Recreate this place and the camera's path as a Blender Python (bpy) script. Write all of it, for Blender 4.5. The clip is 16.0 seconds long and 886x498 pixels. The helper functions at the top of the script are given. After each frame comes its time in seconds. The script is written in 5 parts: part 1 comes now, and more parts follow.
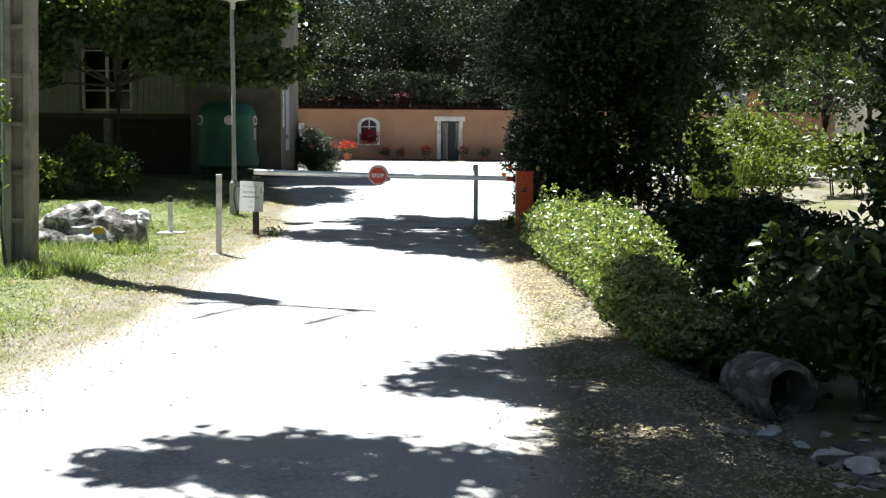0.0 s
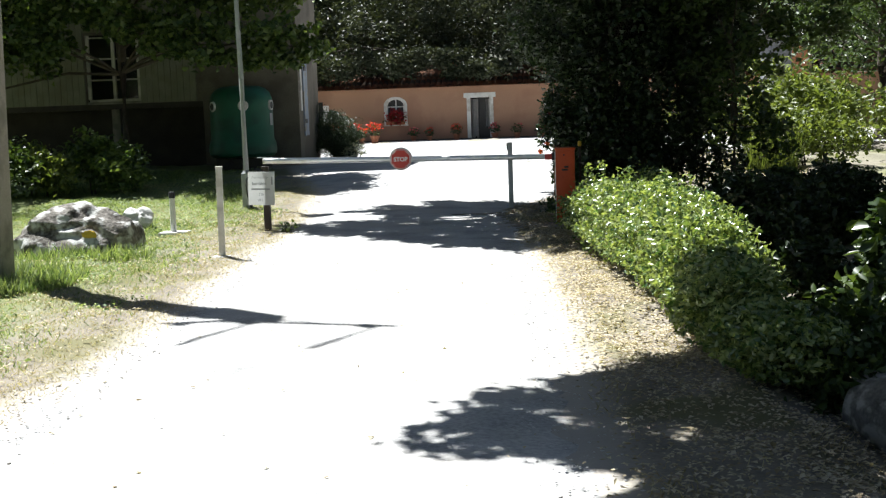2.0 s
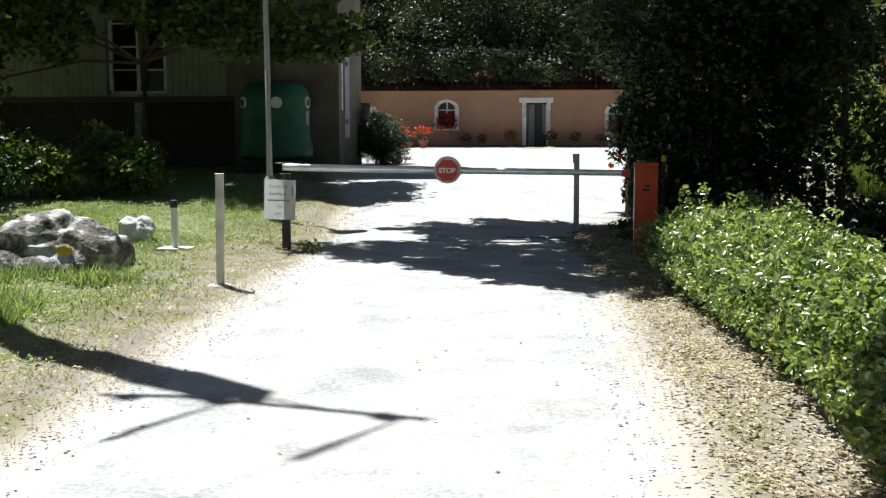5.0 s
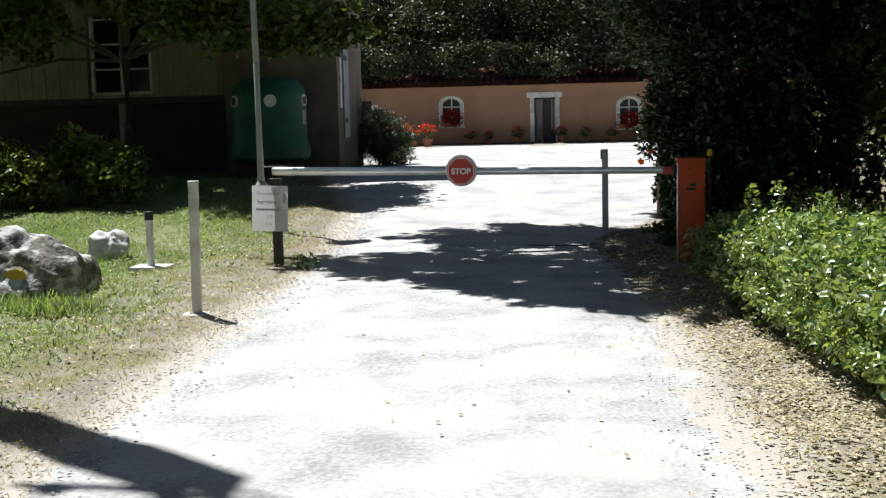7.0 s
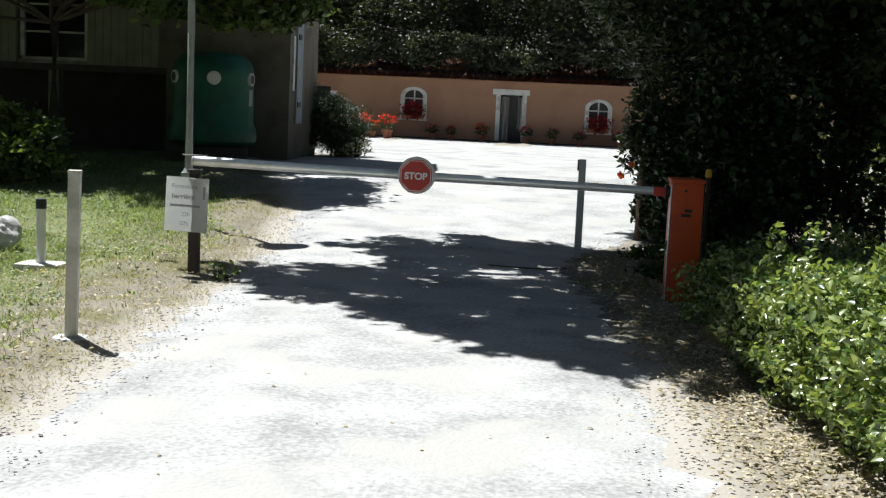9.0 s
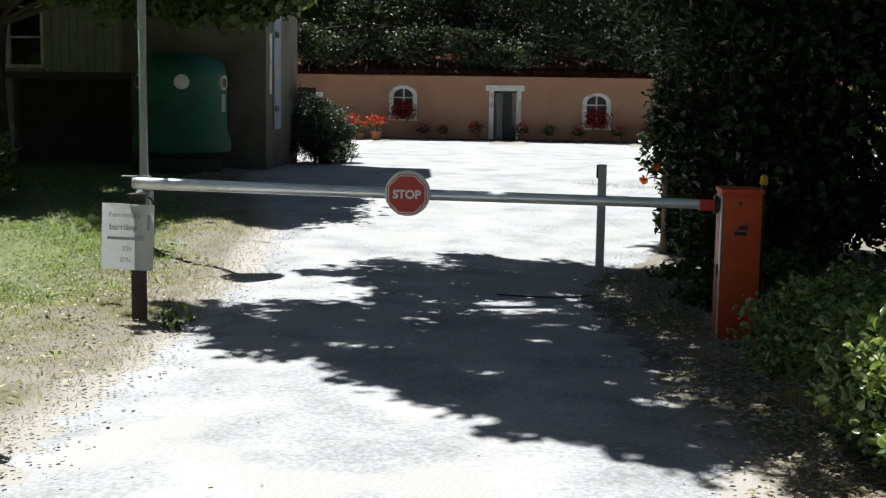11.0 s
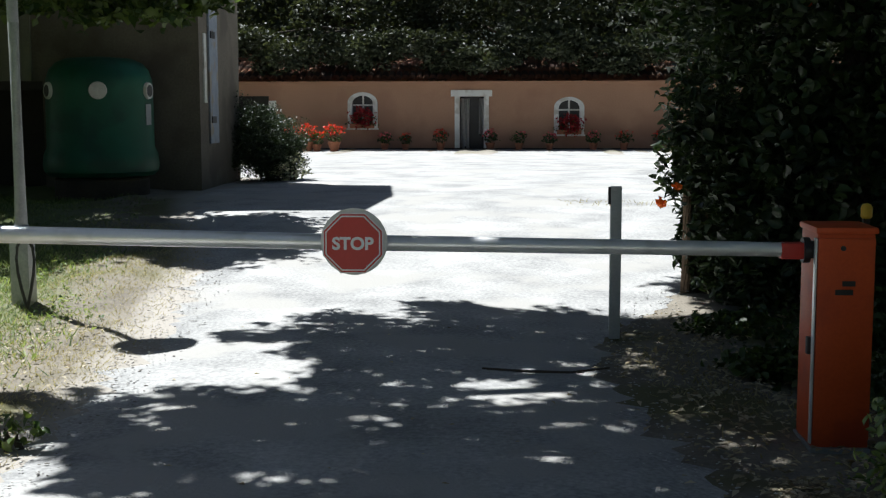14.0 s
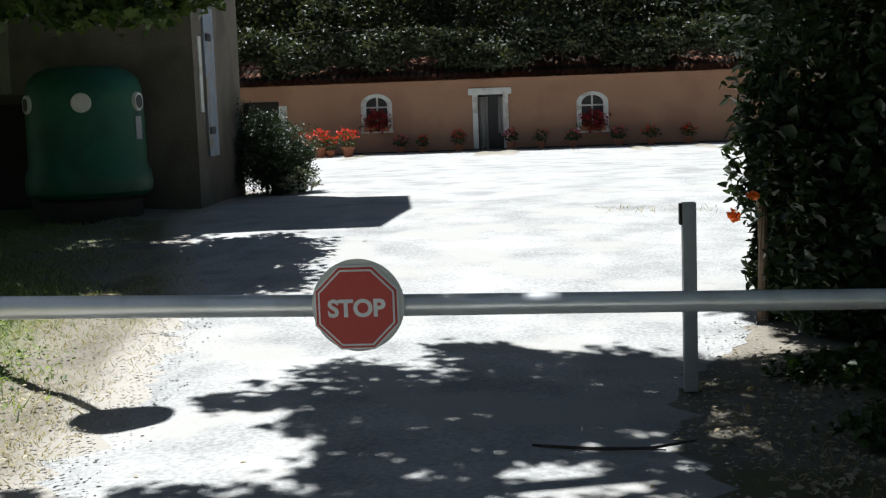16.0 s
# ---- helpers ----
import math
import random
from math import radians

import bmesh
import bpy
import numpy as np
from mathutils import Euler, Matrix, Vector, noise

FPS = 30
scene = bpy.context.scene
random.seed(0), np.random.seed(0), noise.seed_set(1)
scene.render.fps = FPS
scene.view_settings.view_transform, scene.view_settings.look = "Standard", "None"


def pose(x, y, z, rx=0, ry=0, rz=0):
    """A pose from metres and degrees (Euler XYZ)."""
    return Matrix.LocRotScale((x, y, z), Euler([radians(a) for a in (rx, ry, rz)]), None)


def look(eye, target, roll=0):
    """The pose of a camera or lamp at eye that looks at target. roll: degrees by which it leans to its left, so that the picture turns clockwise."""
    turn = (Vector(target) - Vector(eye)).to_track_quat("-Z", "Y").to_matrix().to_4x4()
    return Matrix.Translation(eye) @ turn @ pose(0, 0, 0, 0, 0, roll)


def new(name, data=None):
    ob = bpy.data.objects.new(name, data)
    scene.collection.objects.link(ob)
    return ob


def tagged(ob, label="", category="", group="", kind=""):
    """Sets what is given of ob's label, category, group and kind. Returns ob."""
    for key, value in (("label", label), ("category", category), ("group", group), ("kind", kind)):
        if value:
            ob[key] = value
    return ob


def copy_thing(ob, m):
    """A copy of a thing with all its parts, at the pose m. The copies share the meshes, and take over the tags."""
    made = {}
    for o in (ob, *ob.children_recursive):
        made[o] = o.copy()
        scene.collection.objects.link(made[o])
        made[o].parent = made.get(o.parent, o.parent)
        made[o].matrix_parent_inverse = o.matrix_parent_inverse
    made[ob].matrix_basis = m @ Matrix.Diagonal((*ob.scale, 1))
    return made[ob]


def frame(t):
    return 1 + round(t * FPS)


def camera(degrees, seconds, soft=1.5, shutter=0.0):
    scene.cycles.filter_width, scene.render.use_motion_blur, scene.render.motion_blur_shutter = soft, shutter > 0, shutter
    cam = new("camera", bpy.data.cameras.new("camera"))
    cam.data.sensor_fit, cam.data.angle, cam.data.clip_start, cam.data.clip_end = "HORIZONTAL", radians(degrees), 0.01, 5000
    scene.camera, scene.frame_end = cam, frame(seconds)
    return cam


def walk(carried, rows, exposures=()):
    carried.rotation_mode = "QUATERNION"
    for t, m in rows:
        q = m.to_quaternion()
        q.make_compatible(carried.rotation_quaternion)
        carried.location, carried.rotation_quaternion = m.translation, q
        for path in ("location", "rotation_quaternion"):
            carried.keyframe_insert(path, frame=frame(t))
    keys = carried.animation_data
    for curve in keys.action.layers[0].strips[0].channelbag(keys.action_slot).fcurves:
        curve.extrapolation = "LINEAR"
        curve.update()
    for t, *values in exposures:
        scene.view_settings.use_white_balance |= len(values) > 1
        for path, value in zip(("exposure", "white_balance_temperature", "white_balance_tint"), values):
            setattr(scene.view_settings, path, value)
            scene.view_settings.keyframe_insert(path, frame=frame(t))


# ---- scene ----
cam = camera(40.0, 16.0, soft=1.28)
PATH = [
    (0, (1.548, -6.775, 1.714), (1.439, -4.788, 1.513), 0.5),
    (0.5, (1.572, -6.328, 1.697), (1.442, -4.344, 1.481), 0.3),
    (1, (1.536, -5.784, 1.682), (1.394, -3.802, 1.458), -1.1),
    (1.5, (1.534, -5.328, 1.662), (1.381, -3.346, 1.444), 0.0),
    (2, (1.471, -4.793, 1.671), (1.303, -2.814, 1.436), -2.0),
    (2.5, (1.388, -4.422, 1.652), (1.226, -2.438, 1.461), -1.8),
    (3, (1.313, -3.911, 1.628), (1.131, -1.927, 1.455), -0.3),
    (3.2, (1.315, -3.644, 1.634), (1.127, -1.663, 1.43), -2.5),
    (5.3, (1.115, -1.672, 1.618), (0.866, 0.299, 1.384), -0.1),
    (5.5, (1.074, -1.492, 1.581), (0.821, 0.475, 1.322), -1.7),
    (6, (1.061, -0.996, 1.577), (0.825, 0.975, 1.333), 1.3),
    (6.5, (0.98, -0.518, 1.553), (0.724, 1.451, 1.311), 1.4),
    (7, (0.855, -0.122, 1.558), (0.602, 1.849, 1.331), -1.4),
    (7.5, (0.82, 0.396, 1.591), (0.598, 2.368, 1.338), 0.1),
    (8, (0.767, 0.895, 1.57), (0.548, 2.866, 1.311), -1.6),
    (8.5, (0.69, 1.292, 1.564), (0.496, 3.269, 1.332), 1.5),
    (8.7, (0.684, 1.492, 1.572), (0.505, 3.469, 1.334), 2.6),
    (10.8, (0.506, 3.487, 1.577), (0.346, 5.466, 1.336), 1.5),
    (11, (0.465, 3.695, 1.591), (0.296, 5.673, 1.348), 0.9),
    (11.5, (0.417, 4.135, 1.574), (0.236, 6.112, 1.334), 0.3),
    (12, (0.407, 4.605, 1.591), (0.234, 6.586, 1.376), -0.3),
    (12.5, (0.434, 5.132, 1.583), (0.268, 7.113, 1.362), 0.2),
    (13, (0.384, 5.505, 1.579), (0.275, 7.478, 1.271), -0.1),
    (13.5, (0.286, 5.883, 1.584), (0.168, 7.856, 1.28), 0.8),
    (14, (0.244, 6.361, 1.575), (0.131, 8.345, 1.344), -0.1),
    (14.5, (0.209, 6.806, 1.608), (0.097, 8.79, 1.383), 1.6),
    (15, (0.15, 7.238, 1.603), (0.042, 9.222, 1.375), 1.0),
    (15.5, (0.133, 7.625, 1.594), (0.005, 9.608, 1.372), 0.5),
    (16, (0.095, 7.98, 1.605), (-0.051, 9.961, 1.373), -2.1),
]
walk(cam, [(t, look(eye, target, roll)) for t, eye, target, roll in PATH],
     exposures=[(0, 1.48, 6380, 9), (3, 1.28, 6380, 9), (5.5, 0.93, 6380, 8), (8.5, 0.76, 6360, 8), (12.5, 0.74, 6250, 8), (16, 0.76, 6250, 8)])

# ---- light ----
SUN = Vector((-0.72, 0.68, 2.01)).normalized()
world = bpy.data.worlds.new("sky")
scene.world = world
world.use_nodes = True
sky = world.node_tree.nodes.new("ShaderNodeTexSky")
sky.sky_type = "NISHITA"
sky.sun_disc = False
sky.sun_elevation = math.asin(SUN.z)
sky.sun_rotation = math.atan2(SUN.x, SUN.y)
world.node_tree.links.new(sky.outputs[0], world.node_tree.nodes["Background"].inputs[0])
world.node_tree.nodes["Background"].inputs[1].default_value = 0.03
sun_data = bpy.data.lights.new("sun", "SUN")
sun_data.energy = 5.0
sun_data.angle = radians(0.5)
sun_data.color = (0.985, 0.99, 0.985)
new("sun", sun_data).matrix_world = look(SUN * 60, (0, 0, 0))

rng = np.random.default_rng(7)


# ---- materials ----
def links(m):
    return m.node_tree.nodes, m.node_tree.links


def surface(name, a, b, scale=6.0, rough=0.8, bump=0.3, fine=60.0, metal=0.0, c=None, spot=3.0, depth=0.01, spec=0.5, hard=0.0):
    """Two noises between the colours a and b, patches of c, fine relief."""
    m = bpy.data.materials.new(name)
    m.use_nodes = True
    n, l = links(m)
    p = n["Principled BSDF"]
    co = n.new("ShaderNodeTexCoord")
    big, small = n.new("ShaderNodeTexNoise"), n.new("ShaderNodeTexNoise")
    big.inputs["Scale"].default_value, small.inputs["Scale"].default_value = scale, fine
    big.inputs["Detail"].default_value, small.inputs["Detail"].default_value = 6, 4
    mixf = n.new("ShaderNodeMath")
    mixf.operation = "MULTIPLY_ADD"
    ramp = n.new("ShaderNodeValToRGB")
    ramp.color_ramp.elements[0].position, ramp.color_ramp.elements[1].position = 0.3 + hard, 0.72 - hard
    ramp.color_ramp.elements[0].color, ramp.color_ramp.elements[1].color = (*a, 1), (*b, 1)
    mixf.inputs[1].default_value = 0.45
    l.new(co.outputs["Object"], big.inputs["Vector"])
    l.new(co.outputs["Object"], small.inputs["Vector"])
    l.new(small.outputs["Fac"], mixf.inputs[0])
    sub = n.new("ShaderNodeMath")
    sub.operation = "MULTIPLY"
    sub.inputs[1].default_value = 0.55
    l.new(big.outputs["Fac"], sub.inputs[0])
    l.new(sub.outputs[0], mixf.inputs[2])
    l.new(mixf.outputs[0], ramp.inputs[0])
    out = ramp.outputs[0]
    if c:
        patch = n.new("ShaderNodeTexNoise")
        patch.inputs["Scale"].default_value, patch.inputs["Detail"].default_value = spot, 7
        l.new(co.outputs["Object"], patch.inputs["Vector"])
        edge = n.new("ShaderNodeValToRGB")
        edge.color_ramp.elements[0].position, edge.color_ramp.elements[1].position = 0.5, 0.6
        l.new(patch.outputs["Fac"], edge.inputs[0])
        mix = n.new("ShaderNodeMix")
        mix.data_type = "RGBA"
        l.new(edge.outputs[0], mix.inputs["Factor"])
        l.new(out, mix.inputs["A"])
        mix.inputs["B"].default_value = (*c, 1)
        out = mix.outputs["Result"]
    l.new(out, p.inputs["Base Color"])
    p.inputs["Roughness"].default_value, p.inputs["Metallic"].default_value = rough, metal
    p.inputs["Specular IOR Level"].default_value = spec
    if bump:
        bp = n.new("ShaderNodeBump")
        bp.inputs["Strength"].default_value, bp.inputs["Distance"].default_value = bump, depth
        l.new(mixf.outputs[0], bp.inputs["Height"])
        l.new(bp.outputs[0], p.inputs["Normal"])
    return m


def leafy(name, a, b, glow=0.35, rough=0.45, spec=0.5):
    """Leaves: each one its own shade, a part of the light passes through."""
    m = bpy.data.materials.new(name)
    m.use_nodes = True
    n, l = links(m)
    p = n["Principled BSDF"]
    geo = n.new("ShaderNodeNewGeometry")
    ramp = n.new("ShaderNodeValToRGB")
    ramp.color_ramp.elements[0].color, ramp.color_ramp.elements[1].color = (*a, 1), (*b, 1)
    l.new(geo.outputs["Random Per Island"], ramp.inputs[0])
    l.new(ramp.outputs[0], p.inputs["Base Color"])
    p.inputs["Roughness"].default_value = rough
    p.inputs["Specular IOR Level"].default_value = spec
    tr = n.new("ShaderNodeBsdfTranslucent")
    tint = n.new("ShaderNodeMix")
    tint.data_type, tint.blend_type = "RGBA", "MULTIPLY"
    tint.inputs["Factor"].default_value = 1.0
    tint.inputs["B"].default_value = (1.4, 1.4, 0.6, 1)
    l.new(ramp.outputs[0], tint.inputs["A"])
    l.new(tint.outputs["Result"], tr.inputs["Color"])
    mix = n.new("ShaderNodeMixShader")
    mix.inputs[0].default_value = glow
    l.new(p.outputs[0], mix.inputs[1])
    l.new(tr.outputs[0], mix.inputs[2])
    l.new(mix.outputs[0], n["Material Output"].inputs[0])
    return m


M_ROAD = surface("worn_asphalt", (0.24, 0.238, 0.232), (0.52, 0.51, 0.49), 1.6, 0.9, 1.0, 38, c=(0.4, 0.385, 0.36), spot=1.1, depth=0.016, hard=0.07)
M_GROUND = surface("dry_earth", (0.13, 0.112, 0.088), (0.3, 0.265, 0.21), 2.2, 0.95, 0.8, 40, c=(0.14, 0.13, 0.06), spot=0.9, depth=0.02)


def verge(m):
    """Earth turns to pale grit beside the lane and to green-brown turf away from it."""
    n, l = links(m)
    p = n["Principled BSDF"]
    under = p.inputs["Base Color"].links[0].from_socket
    for key, colour in (("turf", (0.15, 0.175, 0.07)), ("grit", (0.4, 0.365, 0.32))):
        at = n.new("ShaderNodeAttribute")
        at.attribute_name = key
        nz = n.new("ShaderNodeTexNoise")
        nz.inputs["Scale"].default_value, nz.inputs["Detail"].default_value = 9, 5
        add = n.new("ShaderNodeMath")
        add.operation = "MULTIPLY_ADD"
        add.inputs[1].default_value, add.inputs[2].default_value = 1.4, -0.7
        l.new(nz.outputs["Fac"], add.inputs[0])
        tot = n.new("ShaderNodeMath")
        tot.operation, tot.use_clamp = "ADD", True
        l.new(add.outputs[0], tot.inputs[0])
        l.new(at.outputs["Fac"], tot.inputs[1])
        mul = n.new("ShaderNodeMath")
        mul.operation, mul.use_clamp = "MULTIPLY", True
        l.new(tot.outputs[0], mul.inputs[0])
        lim = n.new("ShaderNodeMath")
        lim.operation, lim.use_clamp = "MULTIPLY", True
        lim.inputs[1].default_value = 3.0
        l.new(at.outputs["Fac"], lim.inputs[0])
        l.new(lim.outputs[0], mul.inputs[1])
        mix = n.new("ShaderNodeMix")
        mix.data_type = "RGBA"
        l.new(mul.outputs[0], mix.inputs["Factor"])
        l.new(under, mix.inputs["A"])
        mix.inputs["B"].default_value = (*colour, 1)
        under = mix.outputs["Result"]
    l.new(under, p.inputs["Base Color"])


verge(M_GROUND)
M_GRIT = surface("grey_brown_grit", (0.16, 0.145, 0.125), (0.46, 0.43, 0.39), 9, 0.9, 0.5, 40, depth=0.01)
M_BARK = surface("bark", (0.035, 0.028, 0.02), (0.12, 0.095, 0.07), 8, 0.95, 1.0, 45, depth=0.03)
M_ROCK = surface("lichen_rock", (0.045, 0.038, 0.03), (0.25, 0.23, 0.2), 5.0, 0.95, 1.0, 26, c=(0.5, 0.5, 0.47), spot=5.5, depth=0.04, hard=0.1)
M_PALE = surface("pale_stone", (0.4, 0.39, 0.37), (0.68, 0.67, 0.64), 6, 0.9, 0.6, 30, depth=0.02)
M_CONC = surface("weathered_concrete", (0.2, 0.18, 0.15), (0.36, 0.33, 0.28), 3.5, 0.92, 0.5, 60, c=(0.16, 0.15, 0.12), spot=2)
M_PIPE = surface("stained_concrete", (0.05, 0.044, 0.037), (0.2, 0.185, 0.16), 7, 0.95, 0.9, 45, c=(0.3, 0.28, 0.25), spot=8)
M_WHITE = surface("white_paint", (0.6, 0.6, 0.57), (0.78, 0.78, 0.75), 5, 0.55, 0.1, 50, c=(0.5, 0.48, 0.43), spot=3)
M_SIGN = surface("reflective_white", (0.8, 0.8, 0.8), (0.88, 0.88, 0.88), 8, 0.35, 0.02, 60)
M_POST = surface("grey_white_plastic", (0.5, 0.48, 0.42), (0.64, 0.62, 0.56), 5, 0.6, 0.1, 40, c=(0.42, 0.4, 0.34), spot=4)
M_ALU = surface("silver_tube", (0.82, 0.83, 0.84), (0.9, 0.905, 0.91), 3, 0.32, 0.05, 80, c=(0.74, 0.74, 0.73), spot=5, metal=0.45)
M_GALV = surface("galvanised_steel", (0.28, 0.3, 0.3), (0.45, 0.46, 0.46), 9, 0.5, 0.1, 60, metal=0.5)
M_STEEL = surface("grey_painted_steel", (0.4, 0.41, 0.41), (0.54, 0.55, 0.55), 7, 0.5, 0.1, 60, metal=0.2)
M_ORANGE = surface("orange_paint", (0.55, 0.068, 0.01), (0.68, 0.095, 0.015), 4, 0.5, 0.08, 70, c=(0.46, 0.056, 0.012), spot=3)
M_RED = surface("sign_red", (0.5, 0.028, 0.02), (0.58, 0.038, 0.028), 6, 0.4, 0.03, 60)
# Black for real dark fittings, and for sheets that stand for unlit openings.
M_BLACK = surface("black_plastic_and_shade", (0.015, 0.015, 0.016), (0.035, 0.035, 0.036), 8, 0.5, 0.1, 60)
M_BROWN = surface("dark_brown_paint", (0.025, 0.018, 0.014), (0.06, 0.045, 0.035), 6, 0.7, 0.2, 60)
M_GREEN = surface("green_polyester", (0.004, 0.075, 0.042), (0.008, 0.115, 0.066), 3, 0.5, 0.06, 70, c=(0.006, 0.065, 0.04), spot=2)
M_PAPER = surface("laminated_paper", (0.7, 0.71, 0.7), (0.78, 0.79, 0.78), 4, 0.35, 0.03, 40)
M_INK = surface("grey_ink", (0.3, 0.31, 0.32), (0.42, 0.43, 0.44), 30, 0.7, 0.0)
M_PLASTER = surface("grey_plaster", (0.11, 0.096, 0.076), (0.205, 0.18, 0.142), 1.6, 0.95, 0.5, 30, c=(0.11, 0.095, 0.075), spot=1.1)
M_PLANK = surface("pale_green_boards", (0.17, 0.17, 0.12), (0.27, 0.27, 0.2), 3, 0.85, 0.3, 35, c=(0.2, 0.19, 0.13), spot=2.2)
# Near-black tone for the shaded recess, the bank's base and the plinth.
M_DARKWALL = surface("dark_wall", (0.03, 0.026, 0.022), (0.07, 0.06, 0.05), 3, 0.95, 0.5, 30)
M_BLUE = surface("flaking_blue_paint", (0.2, 0.24, 0.3), (0.36, 0.4, 0.46), 5, 0.8, 0.3, 40, c=(0.3, 0.27, 0.22), spot=3)
M_PINK = surface("salmon_render", (0.34, 0.195, 0.125), (0.44, 0.26, 0.17), 0.8, 0.95, 0.3, 25, c=(0.34, 0.19, 0.125), spot=0.7)
M_TILE = surface("clay_tile", (0.26, 0.11, 0.065), (0.46, 0.23, 0.14), 4, 0.9, 0.4, 40, c=(0.12, 0.08, 0.06), spot=3)
M_POT = surface("terracotta", (0.32, 0.12, 0.06), (0.45, 0.18, 0.1), 8, 0.85, 0.2, 60)
M_SLATE = surface("grey_roofing", (0.12, 0.125, 0.135), (0.22, 0.225, 0.235), 4, 0.8, 0.3, 30)
M_WOOD = surface("weathered_wood", (0.11, 0.07, 0.045), (0.26, 0.18, 0.12), 6, 0.85, 0.4, 40)
M_YELLOW = surface("amber_plastic", (0.7, 0.4, 0.02), (0.8, 0.5, 0.04), 6, 0.4, 0.05, 60)
M_LICHEN = surface("yellow_lichen", (0.45, 0.3, 0.03), (0.6, 0.42, 0.06), 20, 0.95, 0.5, 90)
M_CURTAIN = surface("lace_curtain", (0.55, 0.53, 0.5), (0.75, 0.73, 0.7), 12, 0.9, 0.3, 60)
L_HEDGE = leafy("hedge_leaves", (0.045, 0.1, 0.032), (0.37, 0.43, 0.16), 0.32, 0.25, 0.9)
# Ivy's dark green, also used as the shaded leaf colour of shrubs.
L_DARK = leafy("ivy_and_shade_leaves", (0.012, 0.026, 0.008), (0.04, 0.065, 0.02), 0.16, 0.4)
L_TREE = leafy("tree_leaves", (0.022, 0.046, 0.011), (0.08, 0.118, 0.032), 0.3, 0.4)
L_OLIVE = leafy("evergreen_oak_leaves", (0.018, 0.026, 0.012), (0.075, 0.085, 0.05), 0.2, 0.48, 0.3)
L_VINE = leafy("vine_leaves", (0.012, 0.03, 0.008), (0.055, 0.085, 0.028), 0.22, 0.35, 0.6)
L_MAPLE = leafy("maple_leaves", (0.03, 0.065, 0.014), (0.15, 0.2, 0.06), 0.4, 0.36)
# Lighter leaf colour for plants standing in the sun.
L_SUNNY = leafy("sunlit_leaves", (0.06, 0.09, 0.02), (0.2, 0.24, 0.07), 0.4, 0.45)
L_GRASS = leafy("grass_blades", (0.05, 0.105, 0.03), (0.35, 0.41, 0.2), 0.4, 0.6)
L_DRY = leafy("dry_grass_blades", (0.26, 0.22, 0.12), (0.5, 0.44, 0.3), 0.3, 0.8)
L_LITTER = leafy("fallen_leaves", (0.24, 0.185, 0.115), (0.58, 0.51, 0.39), 0.2, 0.8)
L_RED = leafy("geranium_red", (0.5, 0.015, 0.01), (0.75, 0.06, 0.03), 0.35, 0.6)
L_CRIMSON = leafy("dark_red_petals", (0.2, 0.008, 0.012), (0.4, 0.02, 0.03), 0.3, 0.6)
L_PINKF = leafy("geranium_pink", (0.55, 0.05, 0.1), (0.8, 0.2, 0.25), 0.35, 0.6)
L_ORANGEF = leafy("trumpet_flower", (0.65, 0.1, 0.02), (0.85, 0.24, 0.04), 0.4, 0.5)
L_WHITEF = leafy("white_blossom", (0.3, 0.34, 0.22), (0.75, 0.74, 0.66), 0.3, 0.6)


# ---- building blocks ----
def thing(name, label, category, at=(0, 0, 0), group="", kind=""):
    ob = new(name)
    ob.matrix_world = pose(*at)
    return tagged(ob, label, category, group, kind)


def finish(bm, name, material, smooth=True):
    bmesh.ops.recalc_face_normals(bm, faces=bm.faces)
    me = bpy.data.meshes.new(name)
    bm.to_mesh(me)
    bm.free()
    me.materials.append(material)
    if smooth:
        for p in me.polygons:
            p.use_smooth = True
        me.set_sharp_from_angle(angle=radians(35))
    return me


def part(name, bm, material, parent=None, label="", smooth=True):
    me = bm if isinstance(bm, bpy.types.Mesh) else finish(bm, name, material, smooth)
    if not me.materials:
        me.materials.append(material)
    ob = new(name, me)
    ob.parent = parent
    return tagged(ob, label)


def box(x0, x1, y0, y1, z0, z1, bevel=0.0, bm=None):
    own = bmesh.new()
    bmesh.ops.create_cube(own, size=1)
    for v in own.verts:
        v.co = Vector(((x0 + x1) / 2 + v.co.x * (x1 - x0), (y0 + y1) / 2 + v.co.y * (y1 - y0), (z0 + z1) / 2 + v.co.z * (z1 - z0)))
    if bevel:
        bmesh.ops.bevel(own, geom=own.edges[:] , offset=bevel, segments=2, affect="EDGES", profile=0.7)
    if bm is None:
        return own
    join(bm, own)
    return bm


def join(bm, other):
    me = bpy.data.meshes.new("joined")
    other.to_mesh(me)
    other.free()
    bm.from_mesh(me)
    bpy.data.meshes.remove(me)


def tube(points, radii, seg=12, bm=None, cap=True):
    """A round bar through the points, with a radius for each."""
    bm = bm or bmesh.new()
    rings = []
    pts = [Vector(p) for p in points]
    for i, p in enumerate(pts):
        d = (pts[min(i + 1, len(pts) - 1)] - pts[max(i - 1, 0)]).normalized()
        q = d.to_track_quat("Z", "Y")
        rings.append([bm.verts.new(p + q @ Vector((math.cos(2 * math.pi * k / seg), math.sin(2 * math.pi * k / seg), 0)) * radii[i]) for k in range(seg)])
    for a, b in zip(rings, rings[1:]):
        for k in range(seg):
            bm.faces.new((a[k], a[(k + 1) % seg], b[(k + 1) % seg], b[k]))
    if cap:
        bm.faces.new(rings[0][::-1])
        bm.faces.new(rings[-1])
    return bm


